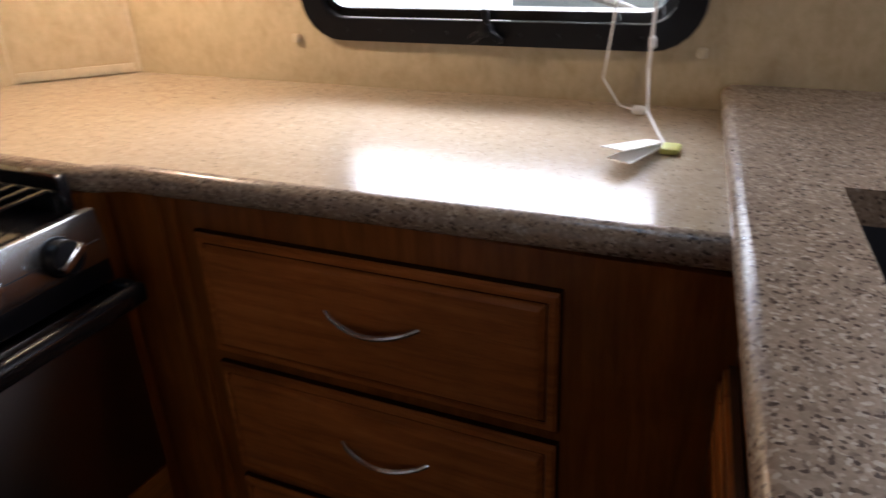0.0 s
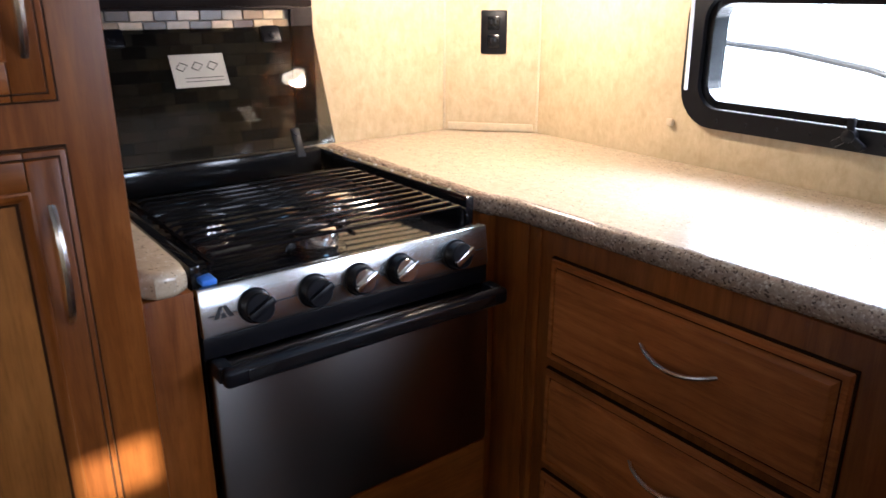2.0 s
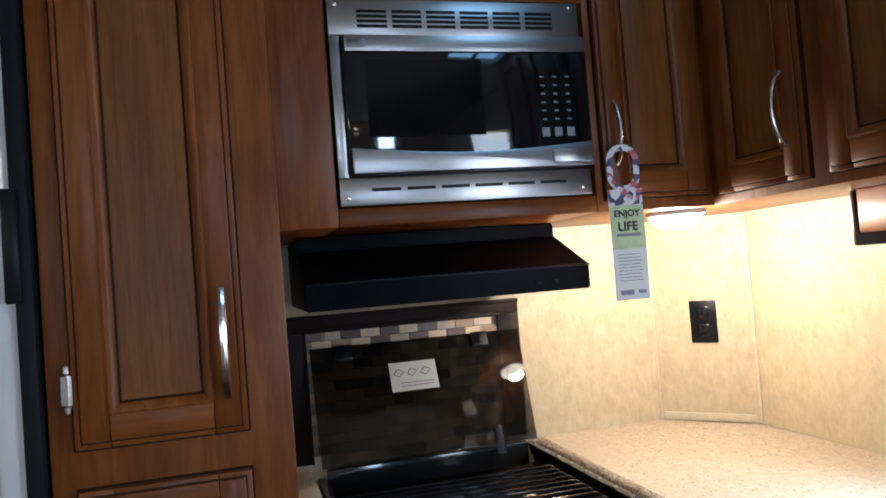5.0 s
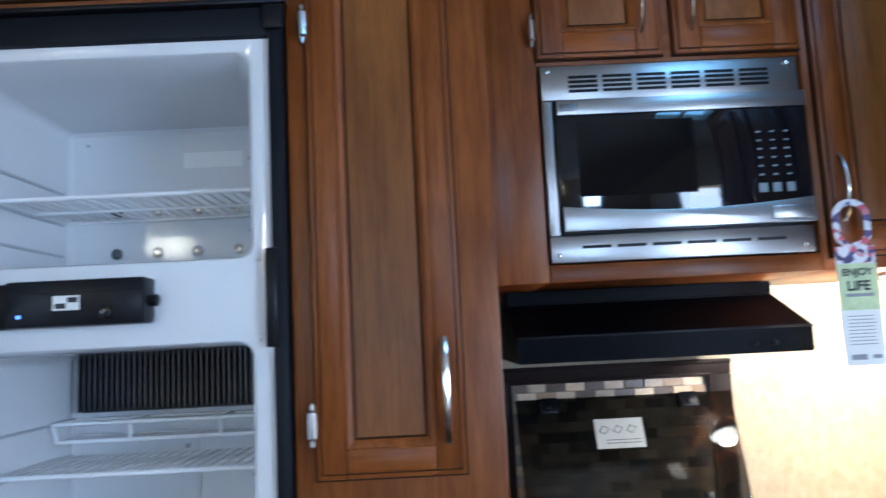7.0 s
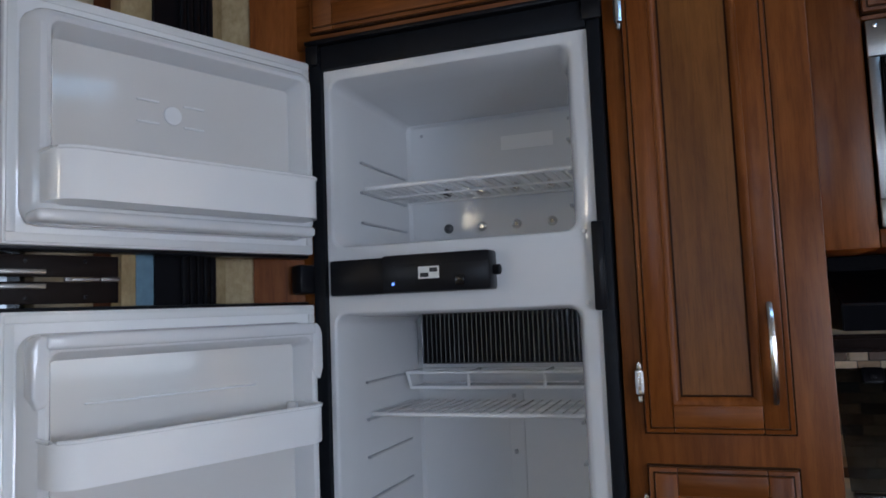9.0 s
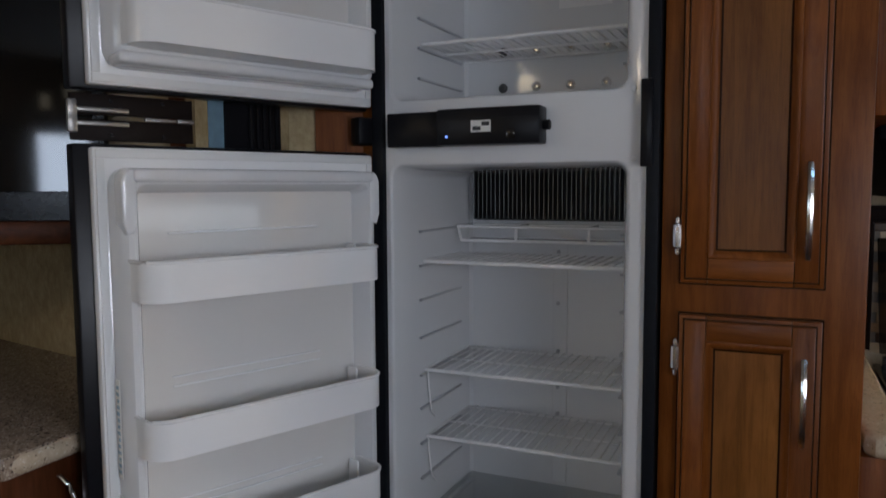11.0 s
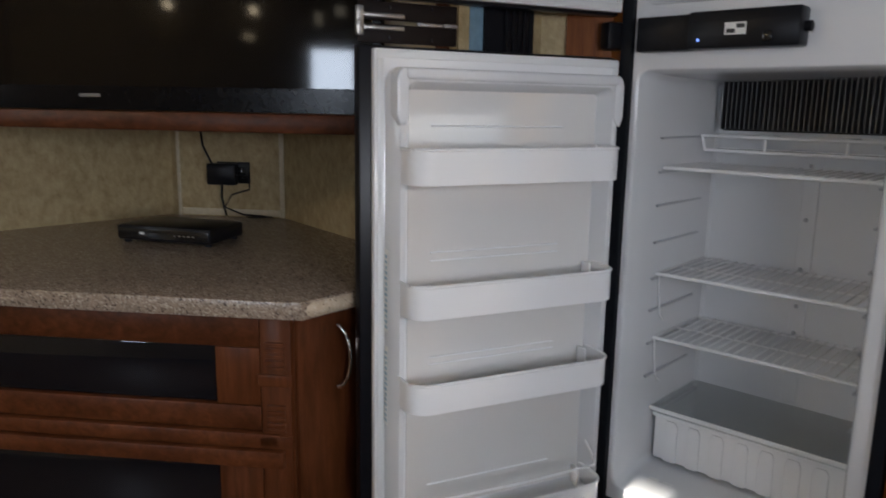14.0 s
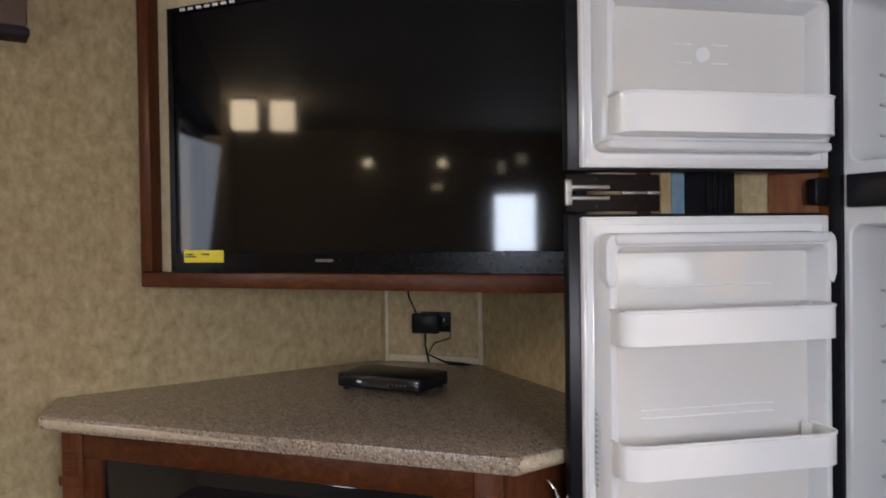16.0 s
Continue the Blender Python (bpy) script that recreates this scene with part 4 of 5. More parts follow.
# ---- pantry ----
pn = thing("pantry", (-1.1, -0.1, 0), "tall cherry wood pantry cabinet with two doors", "cabinet")
PF = plane((-0.76, -0.268, 0), (0, 1))
part("body", bx(B(), 0.0, 0.338, 0.0, 2.29, -0.7, 0, 0.003), WOOD, pn, "", PF)
d1 = framed_door(pn, PF @ pose(0.036, 1.172, 0), 0.236, 1.06, 0.047)
part("handle", arc_handle(B(), (0.245, 1.225, 0.019), (0.245, 1.385, 0.019), (0, 0, 1), 0.026, r=0.0062), CHROME, d1, "satin nickel bow handle", PF)
d2 = framed_door(pn, PF @ pose(0.036, 0.1, 0), 0.236, 1.014, 0.047)
part("handle", arc_handle(B(), (0.245, 0.895, 0.019), (0.245, 1.045, 0.019), (0, 0, 1), 0.026, r=0.0062), CHROME, d2, "satin nickel bow handle", PF)
for dd, vs in ((d1, (1.258, 1.925)), (d2, (1.033, 0.2))):
    for v in vs:
        hinge(dd, PF, 0.03, v)

# ---- refrigerator ----
fr = thing("refrigerator", (-1.0, -0.57, 0.3), "open white and black refrigerator built into cherry cabinet", "refrigerator")
FF = plane((-0.755, -0.876, 0), (0, 1))
FW = 0.604
bm = B()
bx(bm, 0, 0.028, 0.295, 1.957, -0.5, 0.012, 0.004)
bx(bm, FW - 0.024, FW, 0.295, 1.957, -0.5, 0.012, 0.004)
bx(bm, 0.0285, FW - 0.0245, 1.906, 1.957, -0.5, 0.012, 0.004)
bx(bm, 0.0285, FW - 0.0245, 0.295, 0.372, -0.5, 0.012, 0.004)
part("trim_frame", bm, RUBBER, fr, "black metal trim frame", FF)
part("top_cap", bx(B(), -0.004, FW + 0.008, 1.9585, 1.968, -0.02, 0.024, 0.003), BLACK, fr, "", FF)
part("corner_block", bx(B(), FW - 0.03, FW + 0.006, 1.915, 1.958, 0.0125, 0.022, 0.004), BLACK, fr, "", FF)
part("corner_block", bx(B(), -0.003, 0.028, 1.915, 1.958, 0.0125, 0.022, 0.004), BLACK, fr, "", FF)
# white face and the two compartments
L, R = 0.046, 0.518
FZ, FD = (1.54, 1.878), (0.415, 1.39)


def liner(name, v0, v1, q, depth, label):
    """Moulded front and compartment in one shell: flat face, rolled edge, tapering walls, back."""
    bm = B()
    loops = []
    for u0, u1, a, b, r, w in ((0.029, FW - 0.0245, *q, 0.0005, -0.012), (0.029, FW - 0.0245, *q, 0.0005, 0.0), (L - 0.007, R + 0.033, v0 - 0.014, v1 + 0.012, 0.03, 0.0),
                               (L - 0.003, R + 0.028, v0 - 0.009, v1 + 0.007, 0.026, -0.003), (L - 0.001, R + 0.024, v0 - 0.006, v1 + 0.004, 0.024, -0.01), (L, R + 0.006, v0, v1, 0.02, -0.09),
                               (L + 0.001, R, v0, v1 - 0.002, 0.018, -0.13), (L + 0.004, R - 0.004, v0 + 0.003, v1 - 0.005, 0.016, -depth + 0.008), (L + 0.012, R - 0.012, v0 + 0.01, v1 - 0.013, 0.01, -depth)):
        loops.append([bm.verts.new((u, v, w)) for u, v in round_rect(u0, u1, a, b, r)])
    for lo, hi in zip(loops, loops[1:]):
        for n in range(len(lo)):
            bm.faces.new((lo[n], lo[(n + 1) % len(lo)], hi[(n + 1) % len(lo)], hi[n]))
    bm.faces.new(loops[-1])
    bmesh.ops.recalc_face_normals(bm, faces=bm.faces[:])
    return part(name, bm, WHITE2, fr, label, FF)


fz = liner("freezer_liner", *FZ, (1.465, 1.905), 0.4, "white moulded freezer interior")
fd = liner("fridge_liner", *FD, (0.373, 1.465), 0.43, "white moulded fridge interior")


def wire_shelf(name, v, w0, w1, parent, n=22):
    shelf = part(name, tube(B(), [(L + 0.004, v, w0), (R - 0.004, v, w0)], 0.0044, 6), WHITE, parent, "white wire shelf", FF)
    for w, r in ((w1, 0.0034), ((w0 + w1) / 2, 0.003)):
        part("cross_rod", tube(B(), [(L + 0.005, v - 0.004, w), (R - 0.005, v - 0.004, w)], r, 6), WHITE, shelf, "", FF)
    step = (R - L - 0.016) / (n - 1)
    wire = part("wire", tube(B(), [(L + 0.008, v + 0.003, w1), (L + 0.008, v + 0.003, w0)], 0.0021, 5), WHITE, shelf, "", FF)
    for k in range(1, n):
        o = wire.copy()
        scene.collection.objects.link(o)
        o.matrix_basis = Matrix.Translation((0, k * step, 0)) @ wire.matrix_basis


wire_shelf("wire_shelf", 1.675, -0.14, -0.39, fr)
wire_shelf("wire_shelf", 1.176, -0.14, -0.37, fr)
wire_shelf("wire_shelf", 0.917, -0.14, -0.42, fr)
wire_shelf("wire_shelf", 0.752, -0.15, -0.42, fr)
# shelf ribs moulded into the liner, greyed to paint their shadow lines
RIB = plain("rib_shade_and_clip_grey", (0.42, 0.43, 0.45), 0.3, spread=0.03)
for par, vs, w1 in ((fz, (1.6, 1.668, 1.735), -0.37), (fd, (1.25, 1.17, 1.09, 1.0, 0.91, 0.83, 0.745, 0.66), -0.36)):
    for v in vs:
        for u in (L, R - 0.006):
            part("rib", bx(B(), u + (0.0002 if u < 0.2 else -0.002), u + (0.0085 if u < 0.2 else 0.006), v - 0.0065, v - 0.001, w1, -0.12, 0.001, 1), RIB, par, "", FF)
# The upper row is built to imitate the lower row's reflection below the shelf.
for row, v in ((0, 1.6), (1, 1.69)):
    for k in range(4):
        bm = B()
        lathe(bm, [(0.012, 0), (0.012, 0.004), (0.006, 0.007), (0.004, 0.003), (0.001, 0.003)], 14, m=FF @ pose(0.155 + k * 0.088, v, -0.3995))
        part("rosette", bm, CHROME if k else FINS, fz, "small metal rosette, the upper row modelling its reflection")
# rail down the back with a clip at each shelf, wire hangers along the side
rail = part("back_rail", bx(B(), 0.282, 0.32, 0.575, 1.205, -0.4296, -0.4255, 0.0015, 1), WHITE2, fd, "white rail down the back", FF)
for v in (1.183, 1.05, 0.925, 0.83, 0.76):
    part("clip", bx(B(), 0.293, 0.302, v - 0.005, v + 0.005, -0.4252, -0.416, 0.002, 1), RIB, rail, "", FF)
for v, low in ((0.917, 0.79), (0.752, 0.63)):
    part("hanger", tube(B(), [(L + 0.008, v, -0.15), (L + 0.009, v - 0.04, -0.152), (L + 0.009, low + 0.02, -0.166), (L + 0.009, low, -0.19)], 0.0024, 6), WHITE, fr, "white wire hanger", FF)
for u in (0.09, 0.47):
    bm = B()
    lathe(bm, [(0.0045, 0), (0.004, 0.002), (0.001, 0.0025)], 10, m=FF @ pose(u, 1.845, -0.3995))
    part("screw", bm, RIB, fz)
part("sticker", bx(B(), 0.3, 0.43, 1.785, 1.82, -0.3998, -0.399), WHITE, fz, "white paper sticker", FF)
# cooling fins
part("fin_plate", bx(B(), 0.072, 0.505, 1.262, 1.386, -0.428, -0.42), RUBBER, fr, "", FF)
fin0 = part("cooling_fin", bx(B(), 0.078, 0.0805, 1.266, 1.385, -0.4195, -0.385), FINS, fr, "dark metal cooling fin", FF)
for k in range(1, 36):
    o = fin0.copy()
    scene.collection.objects.link(o)
    o.matrix_basis = Matrix.Translation((0, k * 0.0118, 0))
bm = B()
for w in (-0.41, -0.31):
    tube(bm, [(0.065, 1.25, w), (0.507, 1.25, w)], 0.004, 6)
    tube(bm, [(0.075, 1.215, w), (0.5, 1.215, w)], 0.004, 6)
for u in (0.065, 0.22, 0.4, 0.507):
    tube(bm, [(u, 1.25, -0.41), (u, 1.25, -0.31), (min(max(u, 0.075), 0.5), 1.215, -0.31)], 0.004, 6)
bx(bm, 0.07, 0.503, 1.213, 1.216, -0.41, -0.31)
part("drip_tray", bm, WHITE, fr, "white drip tray below the fins", FF)
part("crisper_glass", bx(B(), L + 0.003, R - 0.003, 0.562, 0.567, -0.425, -0.165, 0.001), CRISPER, fr, "glass shelf above the crisper", FF)
bm = B()
bx(bm, L + 0.012, R - 0.012, 0.425, 0.555, -0.185, -0.18, 0.002)
bx(bm, L + 0.012, L + 0.016, 0.425, 0.55, -0.42, -0.1855)
bx(bm, R - 0.016, R - 0.012, 0.425, 0.55, -0.42, -0.1855)
bx(bm, L + 0.0165, R - 0.0165, 0.425, 0.429, -0.42, -0.1855)
bx(bm, L + 0.006, R - 0.006, 0.5405, 0.5495, -0.2, -0.17, 0.002)
cd_ = part("crisper_drawer", bm, WHITE, fr, "translucent white crisper drawer", FF)
for k in range(7):
    u = L + 0.045 + k * 0.059
    bm = prism(B(), [(u, 0.424), (u + 0.026, 0.424), (u + 0.031, 0.43), (u + 0.03, 0.522), (u + 0.024, 0.534), (u + 0.002, 0.534), (u - 0.004, 0.522), (u - 0.005, 0.43)], -0.1795, -0.174, 0.002, 2)
    part("flute", bm, WHITE, cd_, "", FF)
for u0 in (L + 0.008, R - 0.02):
    part("runner", bx(B(), u0, u0 + 0.012, 0.5445, 0.5552, -0.41, -0.19, 0.002), WHITE2, cd_, "", FF)
part("trim_strip", bx(B(), L + 0.003, R - 0.003, 0.5585, 0.569, -0.1645, -0.158, 0.002), WHITE, fr, "white strip on the glass shelf edge", FF)
bm = B()
bx(bm, 0.27, 0.31, 0.4155, 0.4162, -0.1, -0.075)
stk = part("sticker", bm, PAPER, fr, "small white sticker with a red and blue mark", FF)
part("mark", bx(B(), 0.283, 0.3, 0.4163, 0.4167, -0.093, -0.082), plain("red_ink", (0.5, 0.05, 0.05), 0.5), stk, "", FF)
for u in (0.1, 0.135):
    part("sticker", bx(B(), u, u + 0.025, 0.4155, 0.416, -0.09, -0.075), GASKET, fr, "", FF)
# control box on the middle bar
bm = B()
bx(bm, 0.05, 0.17, 1.432, 1.503, 0.0005, 0.035, 0.004)
part("control_arm", bm, BLACK, fr, "", FF)
cbx = part("control_box", bx(B(), 0.171, 0.388, 1.432, 1.505, 0.0005, 0.05, 0.005), BLACK, fr, "black control box", FF)
part("display", bx(B(), 0.247, 0.289, 1.457, 1.48, 0.0502, 0.0508), PAPER, cbx, "", FF)
bm = B()
bx(bm, 0.251, 0.268, 1.46, 1.468, 0.051, 0.0513), bx(bm, 0.27, 0.286, 1.469, 1.477, 0.051, 0.0513)
part("mark", bm, INK, cbx, "", FF)
part("button", bx(B(), 0.32, 0.339, 1.442, 1.461, 0.0502, 0.053, 0.002), ENAMEL, cbx, "", FF)
part("line", bx(B(), 0.175, 0.384, 1.484, 1.4855, 0.0502, 0.0506), RUBBER, cbx, "", FF)
part("indicator", bx(B(), 0.192, 0.197, 1.447, 1.452, 0.0502, 0.051), Mat("blue_indicator", 0.4, 0, (0.1, 0.2, 0.9)).glow((0.2, 0.35, 1), 1.5).m, cbx, "", FF)
bm = B()
lathe(bm, [(0.01, 0.0), (0.01, 0.012), (0.006, 0.014)], 14, m=FF @ pose(0.388, 1.468, 0.024, 0, 90))
part("knob", bm, BLACK, cbx)
part("latch_plate", bx(B(), FW - 0.034, FW - 0.012, 1.385, 1.545, 0.0125, 0.02, 0.003), BLACK, fr, "black door catch", FF)
for v in (1.4, 1.53):
    part("screw", lathe(B(), [(0.005, 0), (0.004, 0.003), (0.001, 0.004)], 10, m=FF @ pose(0.555, v, 0.0005)), GASKET, fr)

# the two open doors: x from the free edge to the hinge, z towards the room
DD = Vector((0.924, -0.382))
DA = Vector((-0.737, -0.864))
DM = plane((*(DA + DD * 0.6), 0), -DD)


def bin_wall(bm, u0, u1, w0, w1, v0, v1, r=0.03, t=0.004):
    """A door bin: floor and a wall round three sides with rounded front corners."""
    def path(o):
        a = [(u0 + o, w0)]
        for cu, a0 in ((u0 + r, 180), (u1 - r, 90)):
            for k in range(6):
                g = radians(a0 - 90 * k / 5)
                a.append((cu + (r - o) * math.cos(g), w1 - r + (r - o) * math.sin(g)))
        return a + [(u1 - o, w0)]
    po, pi = path(0), path(t)
    ro0, ro1 = [[bm.verts.new((u, v, w)) for u, w in po] for v in (v0, v1)]
    ri0, ri1 = [[bm.verts.new((u, v, w)) for u, w in pi] for v in (v0 + t, v1)]
    for i in range(len(po) - 1):
        j = i + 1
        for q in ((ro0[i], ro0[j], ro1[j], ro1[i]), (ri0[j], ri0[i], ri1[i], ri1[j]), (ro1[i], ro1[j], ri1[j], ri1[i])):
            bm.faces.new(q)
    bm.faces.new(ro0), bm.faces.new(ri0)
    return bm


def fridge_door(name, v0, v1, bins, label, lip, grooves):
    door = part(name, bx(B(), 0.0, 0.604, v0 - 0.004, v1 + 0.004, -0.06, -0.03, 0.004), BLACK, fr, label, DM)
    part("inner_panel", bx(B(), 0.024, 0.598, v0 + 0.002, v1 - 0.002, -0.0295, -0.008, 0.004), WHITE, door, "white inner door panel", DM)
    for q in ((0.028, 0.594, v1 - 0.02, v1 - 0.006), (0.028, 0.594, v0 + 0.006, v0 + 0.02), (0.028, 0.042, v0 + 0.021, v1 - 0.021), (0.58, 0.594, v0 + 0.021, v1 - 0.021)):
        part("gasket", bx(B(), *q, -0.0078, -0.004, 0.0015), GASKET, door, "pale magnetic gasket", DM)
    # moulded tray
    bm = B()
    a0, a1, b0, b1 = 0.046, 0.577, v0 + 0.03, v1 - 0.036
    loops = []
    for ins, w in ((0.0, -0.0075), (0.002, 0.012), (0.008, 0.03), (0.014, 0.04), (0.022, 0.044), (0.028, 0.042), (0.034, 0.03), (0.042, 0.0)):
        r = max(0.03 - ins * 0.5, 0.008)
        loops.append([bm.verts.new((u, v, w)) for u, v in round_rect(a0 + ins, a1 - ins, b0 + ins, b1 - ins, r)])
    for lo, hi in zip(loops, loops[1:]):
        for k in range(len(lo)):
            bm.faces.new((lo[k], lo[(k + 1) % len(lo)], hi[(k + 1) % len(lo)], hi[k]))
    part("door_liner", bm, WHITE2, door, "", DM)
    if lip:
        for s0, sg in ((a0, 1), (a1, -1)):
            pts = [(s0 + sg * 0.003, b1 - lip), (s0 + sg * 0.01, b1 - lip - 0.02), (s0 + sg * 0.022, b1 - lip - 0.016), (s0 + sg * 0.028, b1 - lip), (s0 + sg * 0.028, b1 - 0.004), (s0 + sg * 0.016, b1 - 0.003), (s0 + sg * 0.008, b1 - 0.01), (s0 + sg * 0.003, b1 - 0.024)]
            part("side_lip", prism(B(), pts if sg > 0 else pts[::-1], 0.004, 0.047, 0.004, 3), WHITE2, door, "", DM)
        part("top_lip", bx(B(), a0 + 0.022, a1 - 0.022, b1 - 0.024, b1 - 0.0025, 0.004, 0.0515, 0.006, 3), WHITE2, door, "", DM)
    part("back_panel", bx(B(), a0 + 0.03, a1 - 0.03, b0 + 0.01, b1 - 0.01, -0.0074, 0.0), BACK_SHADED, door, "", DM)
    for v, h in bins:
        tub = part("door_bin", bin_wall(B(), 0.06, 0.54, 0.004, 0.108, v, v + h, 0.042, 0.0045), WHITE, door, "white plastic door bin", DM)
        rim = [(0.0605, v + h, 0.004)]
        for cu, a0 in ((0.06 + 0.042, 180), (0.54 - 0.042, 90)):
            rim += [(cu + 0.0415 * math.cos(radians(a0 - 18 * k)), v + h, 0.108 - 0.042 + 0.0415 * math.sin(radians(a0 - 18 * k))) for k in range(6)]
        part("rim", tube(B(), rim + [(0.5395, v + h, 0.004)], 0.0034, 6), WHITE, tub, "", DM)
        part("clip", bx(B(), 0.51, 0.517, v + 0.005, v + h + 0.004, 0.01, 0.04, 0.003), WHITE, tub, "", DM)
    for v in (v1 - 0.11, v1 - 0.23, v1 - 0.47, v1 - 0.68):
        if lip:
            part("stud", bx(B(), 0.5425, 0.549, v - 0.012, v + 0.012, 0.012, 0.028, 0.003), WHITE2, door, "", DM)
    for v in grooves:
        part("rib", bx(B(), 0.14, 0.45, v, v + 0.004, 0.0002, 0.004, 0.0015, 1), WHITE, door, "", DM)
    return door


lower = fridge_door("lower_door", 0.372, 1.42, [(1.165, 0.066), (0.906, 0.065), (0.712, 0.06), (0.408, 0.07)], "open lower door with white bins", 0.09, (1.27, 1.015, 0.998, 0.79, 0.775, 0.5))
for v0 in (0.66, 0.86):
    lb = part("caution_label", bx(B(), 0.0445, 0.0457, v0, v0 + 0.17, -0.006, 0.012, 0.0003, 1), PAPER, lower, "pale caution label", DM)
    bm = B()
    for k in range(14):
        bx(bm, 0.0441, 0.0444, v0 + 0.008 + k * 0.0112, v0 + 0.014 + k * 0.0112, -0.004 + (k % 3) * 0.002, 0.0095)
    part("print", bm, plain("pale_blue_ink", (0.3, 0.42, 0.5), 0.6), lb, "", DM) if v0 < 0.7 else part("print", bm, bpy.data.materials["pale_blue_ink"], lb, "", DM)
upper = fridge_door("upper_door", 1.517, 1.925, [(1.577, 0.077)], "open upper freezer door with a white bin", 0.0, ())
part("shelf_lip", bx(B(), 0.05, 0.555, 1.548, 1.568, 0.001, 0.06, 0.008, 3), WHITE2, upper, "", DM)
bm = B()
lathe(bm, [(0.017, 0.0), (0.016, 0.003), (0.002, 0.004)], 20, m=DM @ pose(0.29, 1.755, 0.0004))
part("boss", bm, WHITE, upper)
for u, v in ((0.225, 1.735), (0.225, 1.773), (0.31, 1.735), (0.31, 1.773)):
    part("rib", bx(B(), u, u + 0.04, v, v + 0.004, 0.0003, 0.003, 0.001, 1), WHITE, upper, "", DM)
bm = B()
tube(bm, [(0.075, 0.45, 0.03), (0.07, 0.52, 0.07), (0.09, 0.52, 0.1), (0.3, 0.52, 0.105), (0.51, 0.52, 0.1), (0.535, 0.52, 0.06), (0.535, 0.545, 0.03)], 0.003, 6)
part("bin_rail", bm, WHITE, lower, "white wire bottle rail", DM)
# latch plates between the doors
PLATE = plain("brown_black_plate", (0.012, 0.008, 0.007), 0.5)
PLATE.node_tree.nodes["Principled BSDF"].inputs["Specular IOR Level"].default_value = 0.08
DULL = plain("dull_metal", (0.3, 0.29, 0.28), 0.4, 0.9)
for v0, v1, pin in ((1.43, 1.4655, 1.458), (1.473, 1.508, 1.481)):
    ha = part("latch_plate", bx(B(), 0.004, 0.215, v0, v1, -0.052, -0.046, 0.002), PLATE, fr, "dark plate between the doors", DM)
    bm = bx(B(), 0.006, 0.098, pin - 0.004, pin + 0.004, -0.0455, -0.038, 0.002)
    bx(bm, -0.002, 0.014, pin - 0.016, pin + 0.016, -0.0455, -0.036, 0.003)
    part("bracket", bm, DULL, ha, "bright metal bracket", DM)
    for u in (0.07, 0.07 + 0.09):
        bm = B()
        lathe(bm, [(0.0035, 0), (0.003, 0.002), (0.001, 0.0025)], 8, m=DM @ pose(u, (v0 + v1) / 2 + (0.008 if pin > 1.47 else -0.008), -0.046))
        part("screw", bm, BLACK, ha)
bm = bx(B(), 0.127, 0.139, 1.4655, 1.473, -0.05, -0.043, 0.002)
bx(bm, 0.139, 0.185, 1.4665, 1.472, -0.0515, -0.048, 0.001)
bx(bm, 0.185, 0.217, 1.4655, 1.473, -0.05, -0.044, 0.002)
part("latch_rod", bm, DULL, fr, "metal latch rod", DM)
bm = B()
bx(bm, 0.57, 0.66, 1.44, 1.5, -0.05, -0.015, 0.008)
part("hinge_cover", bm, BLACK, fr, "", DM)
# wood round the refrigerator
fs = thing("refrigerator_cabinet", (-1.1, -0.57, 0), "cherry wood surround above and below the refrigerator", "cabinet")
part("top_panel", bx(B(), -0.15, 0.606, 1.96, 2.29, -0.7, -0.004, 0.003), WOOD_Y, fs, "", FF)
part("side_panel", bx(B(), -0.03, -0.002, 0.0, 1.959, -0.7, -0.004, 0.002), WOOD, fs, "", FF)
part("side_board", prism(B(), [(-0.79, -0.907), (-0.714, -0.999), (-0.706, -0.994), (-0.762, -0.907)], 0.0, 2.29), WOOD, fs)
part("base_panel", bx(B(), -0.001, 0.606, 0.0, 0.292, -0.7, -0.004, 0.003), WOOD_Y, fs, "", FF)
framed_door(fs, FF @ pose(0.004, 1.99, -0.0035), 0.585, 0.295, 0.055, mats=(WOOD_Y, PANEL))

# ---- television corner ----
TCZ = 0.93
RWALL = [(-1.48, -0.91), (-0.78, -0.91), (-0.62, -1.12), (-0.6, -1.55), (-0.70, -2.08), (-0.48, -2.384), (-0.48, -2.419), (-1.48, -2.419)]
single("wall_recess", prism(B(), RWALL, 0, ZC), WALLPAPER_TONED, "mottled papered wall behind the television", "wall", "structure")
TP = plane((-0.48, -2.384, 0), (-0.22, 0.304))
TPW = math.hypot(0.22, 0.304)
for nm, q in (("trim_4", (0.0, 0.012, TCZ, 1.7, 0.0005, 0.004)), ("trim_5", (TPW - 0.016, TPW, TCZ, 1.7, 0.0005, 0.004)), ("trim_6", (0.017, TPW - 0.017, TCZ + 0.004, TCZ + 0.026, 0.0005, 0.007))):
    single(nm, bx(B(), *q, 0.001), CLEAR_TRIM, "pale plastic edge strip on the corner panel", "trim", "structure", TP)
TC1, TC2, TCL = Vector((-0.08, -1.163)), Vector((-0.225, -1.168)), Vector((0.667, -2.19))
TOP = [tuple(TC1), tuple(TC2), (-0.55, -1.168), (-0.598, -1.2), (-0.598, -1.55), (-0.698, -2.08), (-0.48, -2.382), (-0.45, -2.418), (0.6, -2.418), (0.655, -2.25), tuple(TCL)]
ttop = thing("tv_countertop", (0.0, -1.8, TCZ - 0.04), "densely speckled brown corner countertop under the television, dimmed in tone", "countertop")
part("slab", prism(B(), TOP, TCZ - 0.038, TCZ, 0.004, 2, [0, 9, 10]), COUNTER_DIM, ttop)
